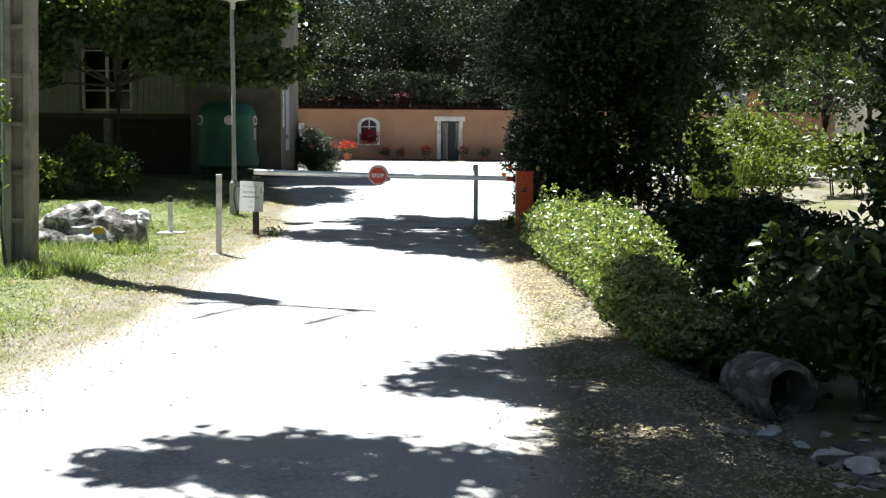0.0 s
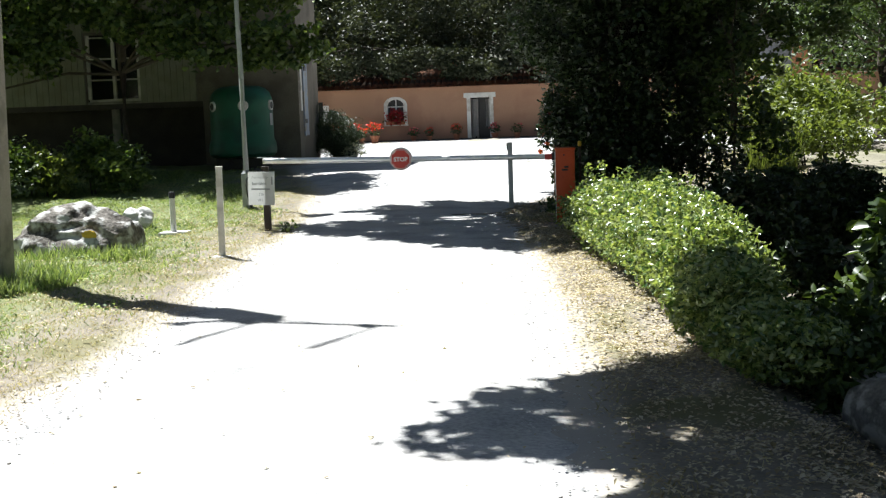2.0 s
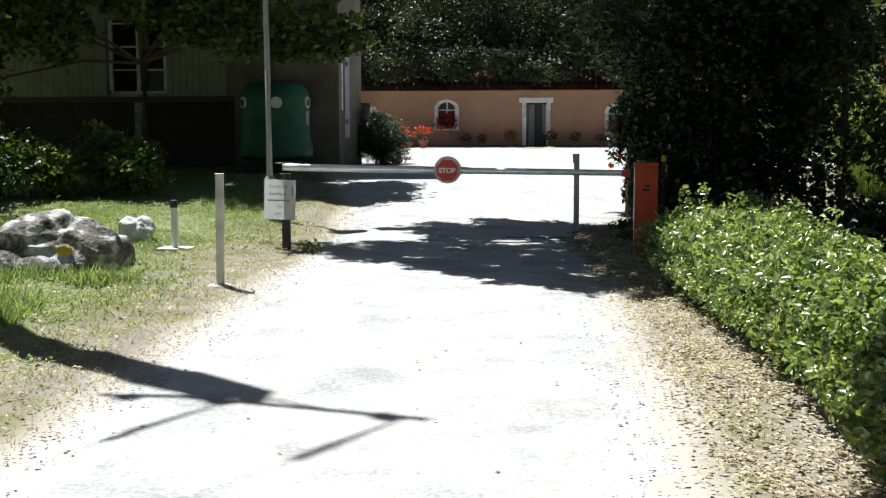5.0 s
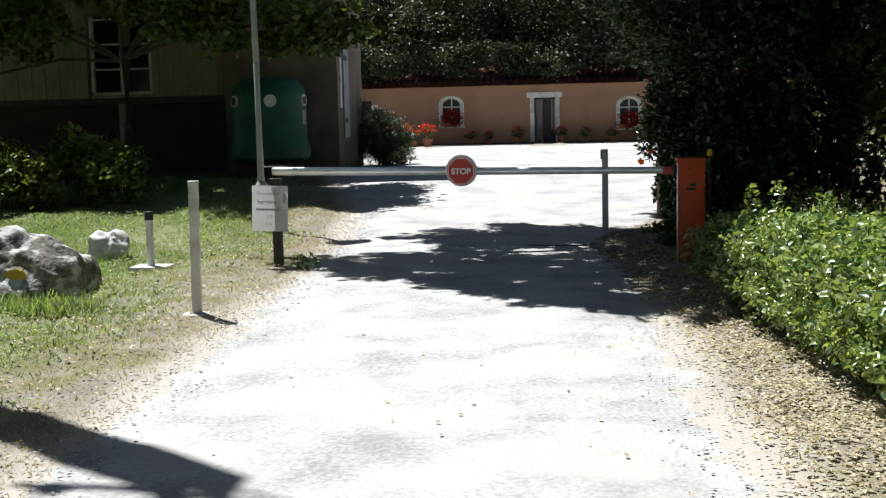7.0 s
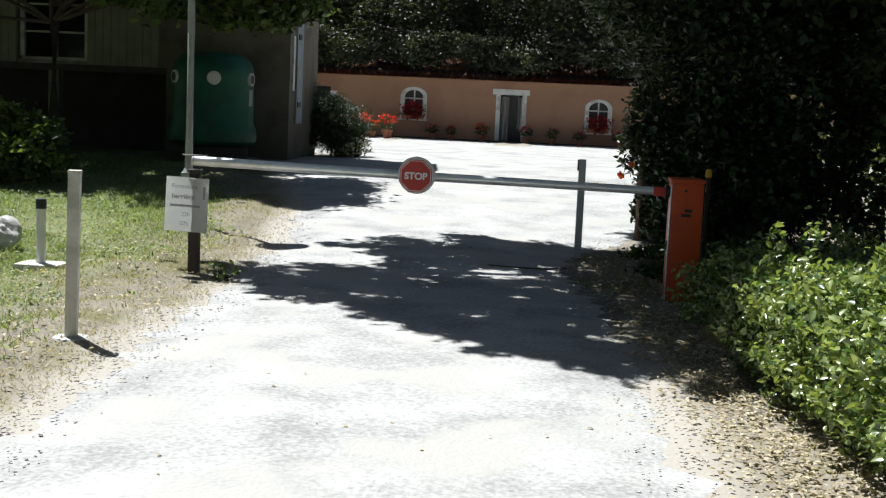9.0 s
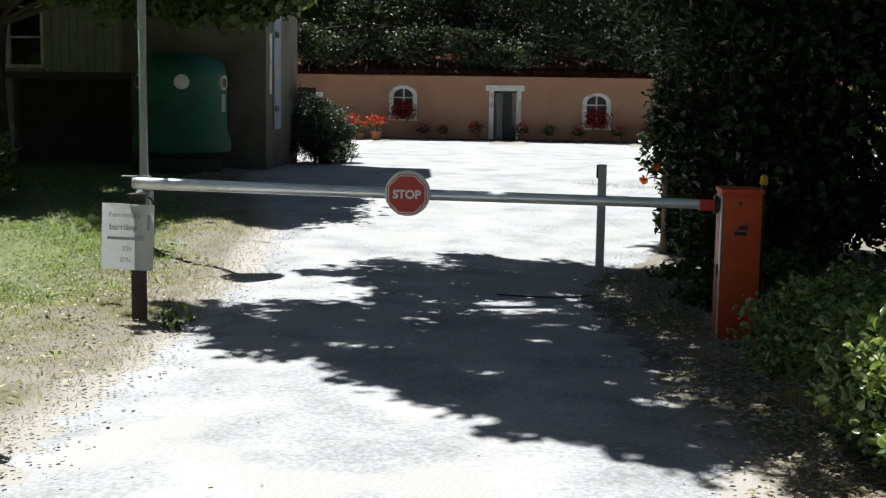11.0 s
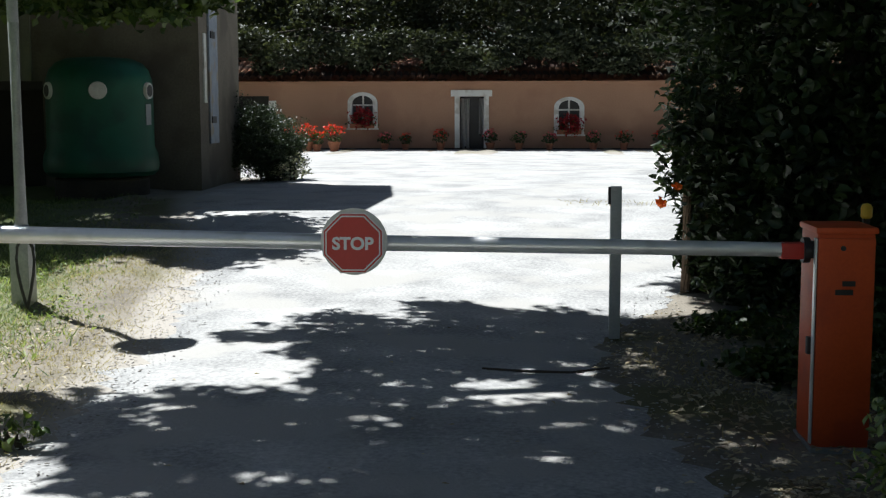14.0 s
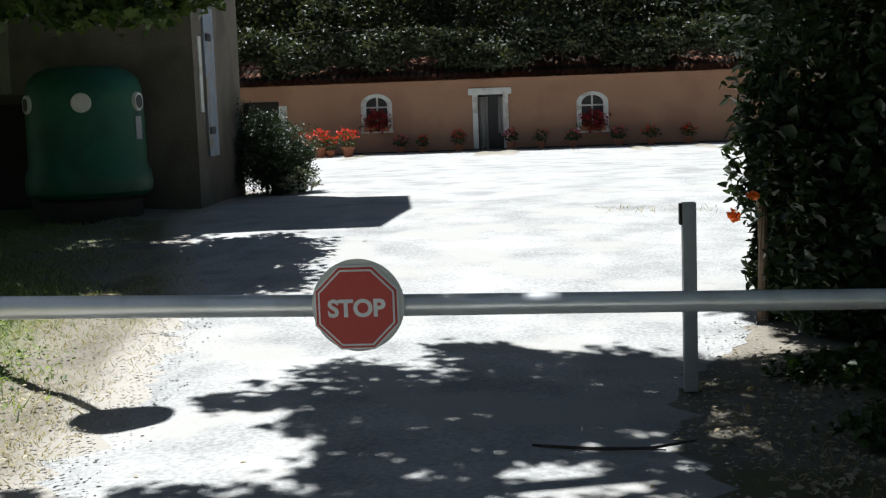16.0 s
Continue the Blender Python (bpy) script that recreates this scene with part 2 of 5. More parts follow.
def lathe(profile, seg=32, bm=None, close=False):
    bm = bm or bmesh.new()
    rings = [[bm.verts.new((r * math.cos(2 * math.pi * k / seg), r * math.sin(2 * math.pi * k / seg), z)) for k in range(seg)] for r, z in profile]
    for a, b in zip(rings, rings[1:]):
        for k in range(seg):
            bm.faces.new((a[k], a[(k + 1) % seg], b[(k + 1) % seg], b[k]))
    if close:
        for k in range(seg):
            bm.faces.new((rings[-1][k], rings[-1][(k + 1) % seg], rings[0][(k + 1) % seg], rings[0][k]))
    else:
        bm.faces.new(rings[0][::-1])
        bm.faces.new(rings[-1])
    return bm


def raw(name, verts, faces, material):
    """A mesh from arrays; faces all of one length."""
    me = bpy.data.meshes.new(name)
    verts, faces = np.asarray(verts, float), np.asarray(faces, int)
    k = faces.shape[1]
    me.vertices.add(len(verts))
    me.vertices.foreach_set("co", verts.ravel())
    me.loops.add(faces.size)
    me.loops.foreach_set("vertex_index", faces.ravel())
    me.polygons.add(len(faces))
    me.polygons.foreach_set("loop_start", np.arange(0, faces.size, k))
    me.polygons.foreach_set("loop_total", np.full(len(faces), k))
    me.update(calc_edges=True)
    me.materials.append(material)
    return me


def unit(v):
    return v / np.maximum(np.linalg.norm(v, axis=1, keepdims=True), 1e-9)


def leaves(name, pts, size, material, aspect=0.55, up=0.5, flat=0.0, fine=False):
    """One folded leaf at each point."""
    pts = np.asarray(pts, float)
    n = len(pts)
    d = unit(rng.normal(size=(n, 3)) * np.array([1, 1, 0.7 * (1 - flat)]))
    nn = unit(rng.normal(size=(n, 3)) * (1 - 0.8 * flat) + np.array([0, 0, up + 3 * flat]))
    side = unit(np.cross(nn, d))
    nn = unit(np.cross(d, side))
    s = size * rng.uniform(0.55, 1.3, (n, 1))
    w = s * aspect * rng.uniform(0.8, 1.2, (n, 1))
    curl = nn * w * 0.22
    if fine:
        lo, hi = pts - d * s * 0.2, pts + d * s * 0.18
        v = np.stack([pts - d * s * 0.5, lo + side * w * 0.46 + curl, hi + side * w * 0.36 + curl * 0.7, pts + d * s * 0.52 - curl, hi - side * w * 0.36 + curl * 0.7, lo - side * w * 0.46 + curl, pts - d * s * 0.02 - curl * 0.15], 1).reshape(-1, 3)
        b = np.arange(n)[:, None] * 7
        f = np.concatenate([b + [k, (k + 1) % 6, 6] for k in range(6)], 1).reshape(-1, 3)
        me = raw(name, v, f, material)
        me.polygons.foreach_set("use_smooth", np.ones(len(me.polygons), bool))
        return me
    mid = pts - d * s * 0.08
    v = np.stack([pts - d * s * 0.5, mid + side * w * 0.5 + curl, pts + d * s * 0.5 - curl * 0.6, mid - side * w * 0.5 + curl], 1).reshape(-1, 3)
    b = np.arange(n)[:, None] * 4
    f = np.concatenate([b + [0, 1, 2], b + [0, 2, 3]], 1).reshape(-1, 3)
    return raw(name, v, f, material)


def blobs(spec, fill=0.5, rough=0.3):
    """Points in and on uneven ellipsoids; spec rows: x, y, z, rx, ry, rz, count."""
    out = []
    for x, y, z, rx, ry, rz, n in spec:
        u = unit(rng.normal(size=(int(n), 3)))
        lump = 1 + rough * np.sin(u[:, :1] * 5 + x * 3) * np.sin(u[:, 1:2] * 6 + y) + rough * 0.6 * np.sin(u[:, 2:3] * 9 + z * 2 + u[:, :1] * 4)
        r = rng.uniform(fill, 1.0, (int(n), 1)) ** 0.6
        out.append(np.array([x, y, z]) + u * r * lump * np.array([rx, ry, rz]))
    return np.concatenate(out)


def clumped(spec, sub=0.3, each=0.7, size=0.34):
    """Most of the leaves of each blob drawn together into smaller tufts, with gaps between them."""
    out = []
    for x, y, z, rx, ry, rz, n in spec:
        out.append((x, y, z, rx, ry, rz, n * (1 - each)))
        k = int(10 + 5 * min(rx, 2.5))
        for u in unit(rng.normal(size=(k, 3))) * rng.uniform(0.55, 1.0, (k, 1)):
            q = size * rng.uniform(0.7, 1.3)
            out.append((x + u[0] * rx, y + u[1] * ry, z + u[2] * rz, rx * q, ry * q, rz * q * 0.9, n * each / k))
    return out


def ease(a, b, v):
    t = np.clip((v - a) / (b - a), 0, 1)
    return t * t * (3 - 2 * t)


def gz(x, y):
    x, y = np.asarray(x, float), np.asarray(y, float)
    return 0.4 * ease(14, 24, y) - 0.15 * ease(28, 44, y) - 0.2 * ease(2.6, 3.3, x) * (1 - ease(4, 8, y))


def zat(x, y):
    return float(gz(x, y))


# ---- ground and road ----
def axis(lo, hi, a, b, step):
    far1, far2 = lo - np.geomspace(0.5, lo - a, 14)[::-1], hi + np.geomspace(0.5, b - hi, 14)
    return np.concatenate([far1, np.arange(lo, hi + step / 2, step), far2])


def sheet(name, xs, ys, height, material):
    X, Y = np.meshgrid(xs, ys)
    v = np.stack([X, Y, height(X, Y)], 2).reshape(-1, 3)
    nx, ny = len(xs), len(ys)
    i = (np.arange(ny - 1)[:, None] * nx + np.arange(nx - 1)).ravel()
    me = raw(name, v, np.stack([i, i + 1, i + nx + 1, i + nx], 1), material)
    me.polygons.foreach_set("use_smooth", np.ones(len(me.polygons), bool))
    return me


ROAD_Y = [-14, 0, 4.5, 9, 11, 14, 15.2, 16.6, 18, 20, 22.4, 23.2, 26, 27, 28, 44.8]
ROAD_L = [-1.55, -1.5, -1.5, -1.85, -1.88, -2.15, -2.3, -2.5, -2.7, -3.3, -4.0, -4.1, -4.1, -4.1, -7.5, -9]
ROAD_R = [1.7, 1.6, 1.5, 1.2, 1.15, 0.85, 1.1, 1.7, 2.6, 3.2, 3.6, 5.0, 9, 12, 15, 16]


def bumps(X, Y):
    off = np.clip(np.maximum(np.interp(Y, ROAD_Y, ROAD_L) - X, X - np.interp(Y, ROAD_Y, ROAD_R)), 0, 1)
    k = np.where((Y > 44.9) | (Y < -14), 1, off)
    return gz(X, Y) + np.clip(k, 0, 1) * 0.05 * (np.sin(X * 2.3 + Y * 0.7) * np.sin(Y * 1.9 - X) + 0.6 * np.sin(X * 7 + 1) * np.sin(Y * 6.1))


ground = new("ground", sheet("ground", axis(-9, 8, -420, 420, 0.14), axis(-9, 27, -420, 420, 0.14), lambda X, Y: bumps(X, Y) - 0.012, M_GROUND))
gv = np.array([v.co[:2] for v in ground.data.vertices])
gl = np.interp(gv[:, 1], ROAD_Y, ROAD_L) - gv[:, 0]
gr = gv[:, 0] - np.interp(gv[:, 1], ROAD_Y, ROAD_R)
inside = (gv[:, 1] > -14) & (gv[:, 1] < 44.8)
for key, val in (("grit", np.where(inside, 1 - ease(0.05, 0.5, np.maximum(gl, gr + 0.5 * ease(9.5, 11, gv[:, 1]) * (gv[:, 1] < 17))), 0)), ("turf", np.where(gl > 0, ease(0.6, 2.2, gl), 0.25 * ease(2, 5, gr)))):
    ground.data.attributes.new(key, "FLOAT", "POINT").data.foreach_set("value", val)
tagged(ground, "dry earth ground with sparse worn grass", "ground", kind="structure")

ys = np.arange(-14, 44.8, 0.11)
rows_l = np.interp(ys, ROAD_Y, ROAD_L) + 0.03 * np.sin(ys * 0.9) + rng.normal(0, 0.06, len(ys))
rows_r = np.interp(ys, ROAD_Y, ROAD_R) + 0.03 * np.sin(ys * 0.8 + 2) + rng.normal(0, 0.06, len(ys))
u = np.linspace(0, 1, 25)
RX = rows_l[:, None] * (1 - u) + rows_r[:, None] * u
RY = np.repeat(ys[:, None], 25, 1)
edge = np.minimum(u, 1 - u) * 4
RZ = gz(RX, RY) - 0.012 + 0.026 * np.clip(edge * 2, 0, 1) + 0.006 * np.sin(RX * 1.9) * np.sin(RY * 0.8)
i = (np.arange(len(ys) - 1)[:, None] * 25 + np.arange(24)).ravel()
road_mesh = raw("road", np.stack([RX, RY, RZ], 2).reshape(-1, 3), np.stack([i, i + 1, i + 26, i + 25], 1), M_ROAD)
road_mesh.polygons.foreach_set("use_smooth", np.ones(len(road_mesh.polygons), bool))
tagged(new("road", road_mesh), "pale worn asphalt lane strewn with fine gravel", "road", kind="structure")


# ---- vegetation kinds ----
def branch(bm, a, b, r0, r1, bend=0.25):
    a, b = Vector(a), Vector(b)
    mid = (a + b) / 2 + Vector((0, 0, (b - a).length * bend * 0.5))
    tube([a, a.lerp(mid, 0.6), mid.lerp(b, 0.4), b], [r0, r0 * 0.8, r0 * 0.5 + r1 * 0.5, r1], 8, bm)


def tree(label, at, trunk_top, radius, clumps, leaf, material, name="tree", aspect=0.55, fill=0.3, group="", lean=(0, 0)):
    """Trunk with a limb into each clump, and a crown of single leaves. Clumps are given from the foot."""
    t = thing(name, label, "tree", at, group)
    bm = tube([(0, 0, -0.1), (0.03, 0.02, 0.35), (lean[0] * 0.5 + 0.06, lean[1] * 0.5, trunk_top * 0.5), (lean[0], lean[1], trunk_top)],
              [radius * 1.5, radius, radius * 0.85, radius * 0.6], 14)
    for x, y, z, rx, ry, rz, n in clumps:
        branch(bm, (lean[0], lean[1], min(trunk_top, max(z - 1.2, trunk_top * 0.45))), (x, y, z), radius * 0.27, radius * 0.07)
    part("trunk", bm, M_BARK, t)
    part("crown", leaves("crown", blobs(clumped(clumps), fill), leaf, material, aspect), material, t)
    return t


def shrub(label, at, spec, leaf, material, name="shrub", category="shrub", aspect=0.55, stems=6, group="", fill=0.45, up=0.5):
    t = thing(name, label, category, at, group)
    for k in range(stems):
        x, y, z, rx, ry, rz, n = spec[k % min(len(spec), max(stems, 1))]
        z = min(z, 1.0)
        a = 2.4 * k
        part("stem", tube([(x * 0.8 + 0.08 * math.cos(a), y * 0.8 + 0.08 * math.sin(a), -0.08), (x * 0.9 + rx * 0.15 * math.cos(a), y * 0.9 + ry * 0.15 * math.sin(a), z * 0.5),
              (x + rx * 0.3 * math.cos(a), y + ry * 0.3 * math.sin(a), z + min(rz, 0.5) * 0.1)], [0.022, 0.015, 0.006], 6), M_BARK, t)
    part("foliage", leaves("foliage", blobs(clumped(spec, each=0.35, size=0.3), fill), leaf, material, aspect, up, 0.0, True), material, t)
    return t


SHIFT = (SUN.x / SUN.z, SUN.y / SUN.z)


def overhead(rows, foot):
    """Crown clumps placed between the sun and patches of ground to throw shade there; rows: x, y, radius, height,
    count.
    """
    out = []
    for x, y, r, h, n in rows:
        out.append((x + SHIFT[0] * h - foot[0], y + SHIFT[1] * h - foot[1], h - foot[2], r * 0.95, r * 0.95, r * 0.45, n))
    return out


# ---- trees round the lane ----
foot = (2.85, 16.0, zat(2.85, 16.0))
crown = overhead([(0.1, 14.6, 1.0, 6.3, 2300), (-0.9, 14.7, 0.65, 6.1, 950), (0.9, 14.7, 0.9, 6.8, 1600), (-0.25, 15.5, 0.45, 6.3, 450), (-1.5, 14.55, 0.3, 6.0, 200),
                  (-0.6, 12.2, 1.0, 6.2, 2000), (-1.5, 12.2, 0.75, 6.2, 1250), (-2.25, 12.55, 0.5, 6.0, 420), (-1.2, 11.4, 0.55, 6.1, 700), (-0.5, 13.3, 0.55, 6.2, 600), (0.35, 11.8, 0.95, 6.6, 1350),
                  (0.2, 10.8, 0.9, 6.4, 1800), (1.2, 10.5, 1.15, 6.4, 2900), (0.5, 9.9, 0.6, 6.3, 800), (1.4, 12.0, 0.9, 6.6, 1250), (1.7, 13.4, 0.9, 7.0, 2200), (2.2, 9.9, 0.7, 6.5, 1100), (0.75, 13.4, 0.5, 6.5, 420), (0.8, 12.7, 0.4, 6.4, 230), (-0.7, 13.95, 0.5, 6.2, 560), (-0.1, 13.6, 0.5, 6.2, 500), (-0.8, 11.5, 0.5, 6.1, 560), (0.0, 11.3, 0.5, 6.3, 480), (-0.35, 10.7, 0.45, 6.2, 460), (-0.55, 10.9, 0.35, 6.2, 300), (0.05, 10.1, 0.45, 6.3, 480),
                  # Out-of-view foliage added here to shade the right verge.
                  (2.9, 13.2, 1.7, 7.0, 5200), (2.7, 10.6, 0.9, 6.6, 1700), (3.6, 11.4, 1.5, 7.4, 3600), (5.2, 14.0, 2.2, 8.4, 6000), (5.0, 10.6, 1.6, 7.8, 3500), (1.9, 10.9, 0.75, 6.6, 1500), (2.35, 11.7, 0.8, 6.7, 1600), (3.1, 12.4, 1.0, 7.0, 2400), (2.2, 14.7, 1.0, 7.0, 2400), (3.0, 15.6, 1.0, 7.2, 2200), (2.2, 16.4, 0.7, 7.0, 1300), (2.7, 17.2, 0.7, 7.2, 1100), (1.2, 9.4, 0.55, 6.4, 850), (1.8, 9.25, 0.55, 6.5, 900), (2.35, 9.2, 0.6, 6.6, 1000), (0.7, 9.6, 0.4, 6.3, 420), (4.3, 9.9, 1.0, 6.9, 2200), (3.85, 7.1, 0.6, 6.7, 1000), (4.5, 8.3, 1.0, 6.9, 2200)], foot)
tree("tall broadleaf tree with ivy-wrapped trunk beside the barrier", foot, 6.0, 0.42, crown, 0.17, L_TREE)
ivy = [(0, 0, 0.9, 0.85, 0.75, 0.95, 3600), (0.1, 0, 2.4, 0.9, 0.8, 1.1, 3800), (-0.1, 0.1, 4.0, 0.95, 0.85, 1.2, 3800), (0.1, 0, 5.6, 1.0, 0.9, 1.2, 3000),
       (0.9, 0.3, 1.5, 0.6, 0.6, 1.3, 1900), (0.8, 0.2, 3.6, 0.7, 0.6, 1.4, 2200), (1.25, 0.4, 2.6, 0.5, 0.5, 1.3, 1500), (1.6, 0.5, 0.9, 0.55, 0.6, 0.9, 1500), (1.7, 0.5, 2.6, 0.55, 0.6, 1.0, 1600)]
shrub("dense dark ivy climbing the tall trunk", (2.75, 15.8, foot[2]), [(*v[:6], v[6] * 1.3) for v in ivy], 0.1, L_DARK, "ivy", "ivy", 0.8, 4, fill=0.75)
vine = [(-0.1, 0.3, 0.42, 0.2, 0.3, 0.45, 1500), (-0.08, 0.3, 1.05, 0.24, 0.3, 0.45, 1200), (0.15, -0.35, 0.15, 0.35, 0.35, 0.2, 1300), (0.12, 0.35, 0.4, 0.34, 0.3, 0.5, 2600), (0.1, 0.35, 1.1, 0.36, 0.35, 0.5, 1800), (0.5, 0.3, 0.35, 0.42, 0.4, 0.45, 2600), (1.0, 0.3, 0.45, 0.5, 0.4, 0.55, 2600), (-0.45, -0.2, 1.12, 0.13, 0.12, 0.3, 130), (-0.3, -0.1, 1.5, 0.2, 0.2, 0.35, 240), (0.35, -0.05, 0.32, 0.38, 0.4, 0.38, 1800), (0.6, 0.1, 0.5, 0.5, 0.55, 0.55, 2600), (1.2, 0.0, 0.6, 0.6, 0.55, 0.65, 2600), (0.65, 0.1, 1.35, 0.5, 0.5, 0.5, 1800), (0.2, 0.0, 1.0, 0.45, 0.55, 0.65, 1600), (0.25, 0.1, 2.0, 0.75, 0.7, 0.8, 2200), (-0.05, 0.2, 3.1, 0.95, 0.8, 0.9, 2400), (0.4, 0.3, 4.3, 1.2, 0.9, 0.9, 2300),
        (-0.55, 0.35, 2.75, 0.5, 0.5, 0.5, 800), (0.9, -0.2, 0.5, 0.6, 0.55, 0.5, 1200), (0.45, -0.4, 0.3, 0.5, 0.5, 0.35, 800)]
t = shrub("trumpet vine with long leaflets and a few orange flowers", (1.95, 16.3, zat(1.95, 16.3)), [(*v[:6], v[6] * 2.0) for v in vine], 0.09, L_VINE, "trumpet_vine", "climber", 0.42, 2, fill=0.5)
for x, y, z in ((-0.52, -0.25, 0.78), (-0.42, -0.3, 0.9), (0.5, -0.55, 2.25), (0.75, -0.5, 2.1)):
    part("flower", leaves("flower", blobs([(x, y, z, 0.03, 0.03, 0.035, 14)]), 0.065, L_ORANGEF, 0.6), L_ORANGEF, t, "orange trumpet flowers")

# Tree kept out of view; its clumps are set to throw the near shade.
foot = (5.9, 2.6, zat(5.9, 2.6))
crown = overhead([(0.15, -0.75, 0.62, 6.0, 1000), (-0.3, -0.95, 0.35, 6.0, 300), (0.75, -0.85, 0.65, 6.1, 1000), (1.4, -1.1, 0.7, 6.2, 1150), (0.6, -1.7, 0.8, 6.2, 1300), (2.2, -0.75, 0.8, 6.4, 1700), (2.9, -0.6, 0.85, 6.5, 2000),
                  (1.1, 1.1, 0.42, 6.2, 480), (1.5, 1.65, 0.62, 6.3, 1100), (2.05, 2.15, 0.72, 6.4, 1700), (2.2, 1.2, 0.75, 6.4, 1600), (1.75, 0.95, 0.4, 6.3, 420), (2.9, 2.3, 0.85, 6.6, 2400), (2.15, 2.7, 0.34, 6.3, 420), (2.6, 2.75, 0.42, 6.4, 650),
                  (2.4, 0.5, 0.55, 6.4, 1100), (2.05, 0.25, 0.35, 6.3, 420), (2.9, 0.3, 0.7, 6.5, 850), (2.9, 3.1, 0.45, 6.5, 800), (2.3, 2.98, 0.34, 6.4, 420), (2.7, 3.3, 0.4, 6.5, 560), (2.5, 1.9, 0.6, 6.5, 1200), (3.1, 1.3, 0.9, 6.7, 3000), (3.5, 0.2, 0.7, 6.6, 550), (4.3, -0.6, 1.7, 7.2, 5000), (3.75, 2.7, 0.7, 6.8, 1400), (3.9, 5.0, 0.6, 6.9, 1000), (4.4, 5.9, 0.9, 7.0, 1800), (5.0, 2.2, 1.9, 7.2, 4500), (2.2, -2.4, 1.1, 6.8, 3000), (5.2, 5.0, 1.6, 7.4, 2000), (4.9, 7.4, 1.4, 7.6, 2000)], foot)
tree("unseen broadleaf tree overhanging the lane with pale green leaves", foot, 5.2, 0.28, crown, 0.16, L_TREE)

foot = (-7.55, 21.0, zat(-7.55, 21.0))
crown = overhead([(-4.1, 18.9, 1.6, 6.0, 5600), (-2.4, 18.1, 0.85, 5.6, 2000), (-6.0, 19.9, 2.1, 6.2, 7500), (-4.9, 21.4, 1.6, 6.4, 5000), (-2.7, 19.6, 0.8, 5.8, 1300), (-8, 19, 1.8, 5.6, 5000), (-7, 21.8, 1.8, 6.2, 5000)], foot)
crown += [(-0.6, -0.8, 4.0, 1.5, 1.2, 0.8, 2900), (1.1, -0.6, 4.2, 1.4, 1.2, 0.75, 2600), (2.4, -0.2, 3.9, 1.0, 0.9, 0.6, 1400), (3.3, 0.4, 4.0, 0.9, 0.8, 0.5, 1400), (2.9, -0.6, 4.9, 1.2, 1.0, 0.7, 2400),
          (-2.2, -0.7, 3.2, 1.4, 1.2, 1.1, 2900), (-3.4, -1, 3.0, 1.3, 1.2, 1.3, 3600), (0.3, -0.8, 3.3, 0.7, 0.6, 0.4, 700), (-3.6, -0.6, 1.5, 1.0, 1.0, 1.2, 2600), (-1.2, -1.0, 2.9, 0.6, 0.6, 0.4, 500), (1.6, -0.9, 3.4, 0.5, 0.5, 0.3, 350), (2.9, -0.8, 2.45, 0.55, 0.5, 0.24, 480), (3.7, -0.7, 2.4, 0.5, 0.45, 0.25, 460), (2.1, -1.0, 2.6, 0.65, 0.5, 0.3, 600), (4.3, -0.5, 2.6, 0.42, 0.4, 0.25, 360), (1.2, -0.9, 2.8, 0.6, 0.5, 0.3, 420), (3.4, -0.7, 2.95, 0.9, 0.6, 0.3, 900), (1.8, -0.8, 3.1, 0.9, 0.6, 0.3, 900)]
tree("slender maple with spreading leafy limbs before the house", foot, 5.0, 0.12, [(*v[:6], v[6] * 0.9) for v in crown], 0.15, L_MAPLE, aspect=0.8)

foot = (6.6, 9.6, zat(6.6, 9.6))
# Unseen tree, added so that its crown darkens the right side.
tree("tall unseen tree added to shade the undergrowth", (10.6, 12.0, zat(10.6, 12.0)), 5.5, 0.3, overhead([(6.2, 8.2, 2.0, 8.5, 6000), (7.2, 11.5, 2.4, 8.8, 7000), (3.3, 15.8, 1.1, 8.0, 2600)], (10.6, 12.0, 0.0)), 0.17, L_TREE)
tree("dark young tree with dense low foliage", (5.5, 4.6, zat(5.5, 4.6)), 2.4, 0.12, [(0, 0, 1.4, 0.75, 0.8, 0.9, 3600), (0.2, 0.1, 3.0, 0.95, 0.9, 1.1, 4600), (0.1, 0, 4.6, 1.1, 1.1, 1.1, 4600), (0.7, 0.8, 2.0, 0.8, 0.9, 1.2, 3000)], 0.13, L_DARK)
tree("dark leafy tree beside the ivy-covered trunk", (4.5, 15.2, zat(4.5, 15.2)), 2.6, 0.05, [(0, 0, 2.0, 0.7, 0.8, 0.9, 1500), (-0.5, 0.3, 3.6, 1.0, 0.9, 1.0, 3200), (0.5, 0.1, 4.8, 1.3, 1.1, 1.0, 4000), (0.5, -0.3, 1.0, 0.5, 0.5, 0.5, 600), (1.2, 0.2, 2.7, 0.7, 0.6, 0.55, 800), (1.7, 0.3, 3.6, 0.8, 0.7, 0.6, 900)], 0.13, L_TREE)
tree("leafy tree in the dark undergrowth", foot, 2.6, 0.16, [(-0.7, 0, 4.2, 2.0, 1.8, 1.2, 3400), (-1.4, -1.2, 3.3, 1.2, 1.1, 0.7, 2500), (0.5, -1, 3.3, 1.4, 1.2, 0.9, 3000)], 0.13, L_TREE)

# Woodland behind the low pink house and on both sides.
def wood(label, foot, height, spread, count, material, leaf):
    clumps = [(0, 0, height * 0.78, spread * 0.8, spread * 0.8, height * 0.24, count * 0.3)]
    for k in range(7):
        a = k * 0.9
        clumps.append((spread * 0.62 * math.cos(a), spread * 0.62 * math.sin(a), height * (0.36 + 0.07 * (k % 4)), spread * 0.55, spread * 0.55, height * 0.17, count * 0.1))
    return tree(label, foot, height * 0.55, 0.25, clumps, leaf, material, group="woodland")


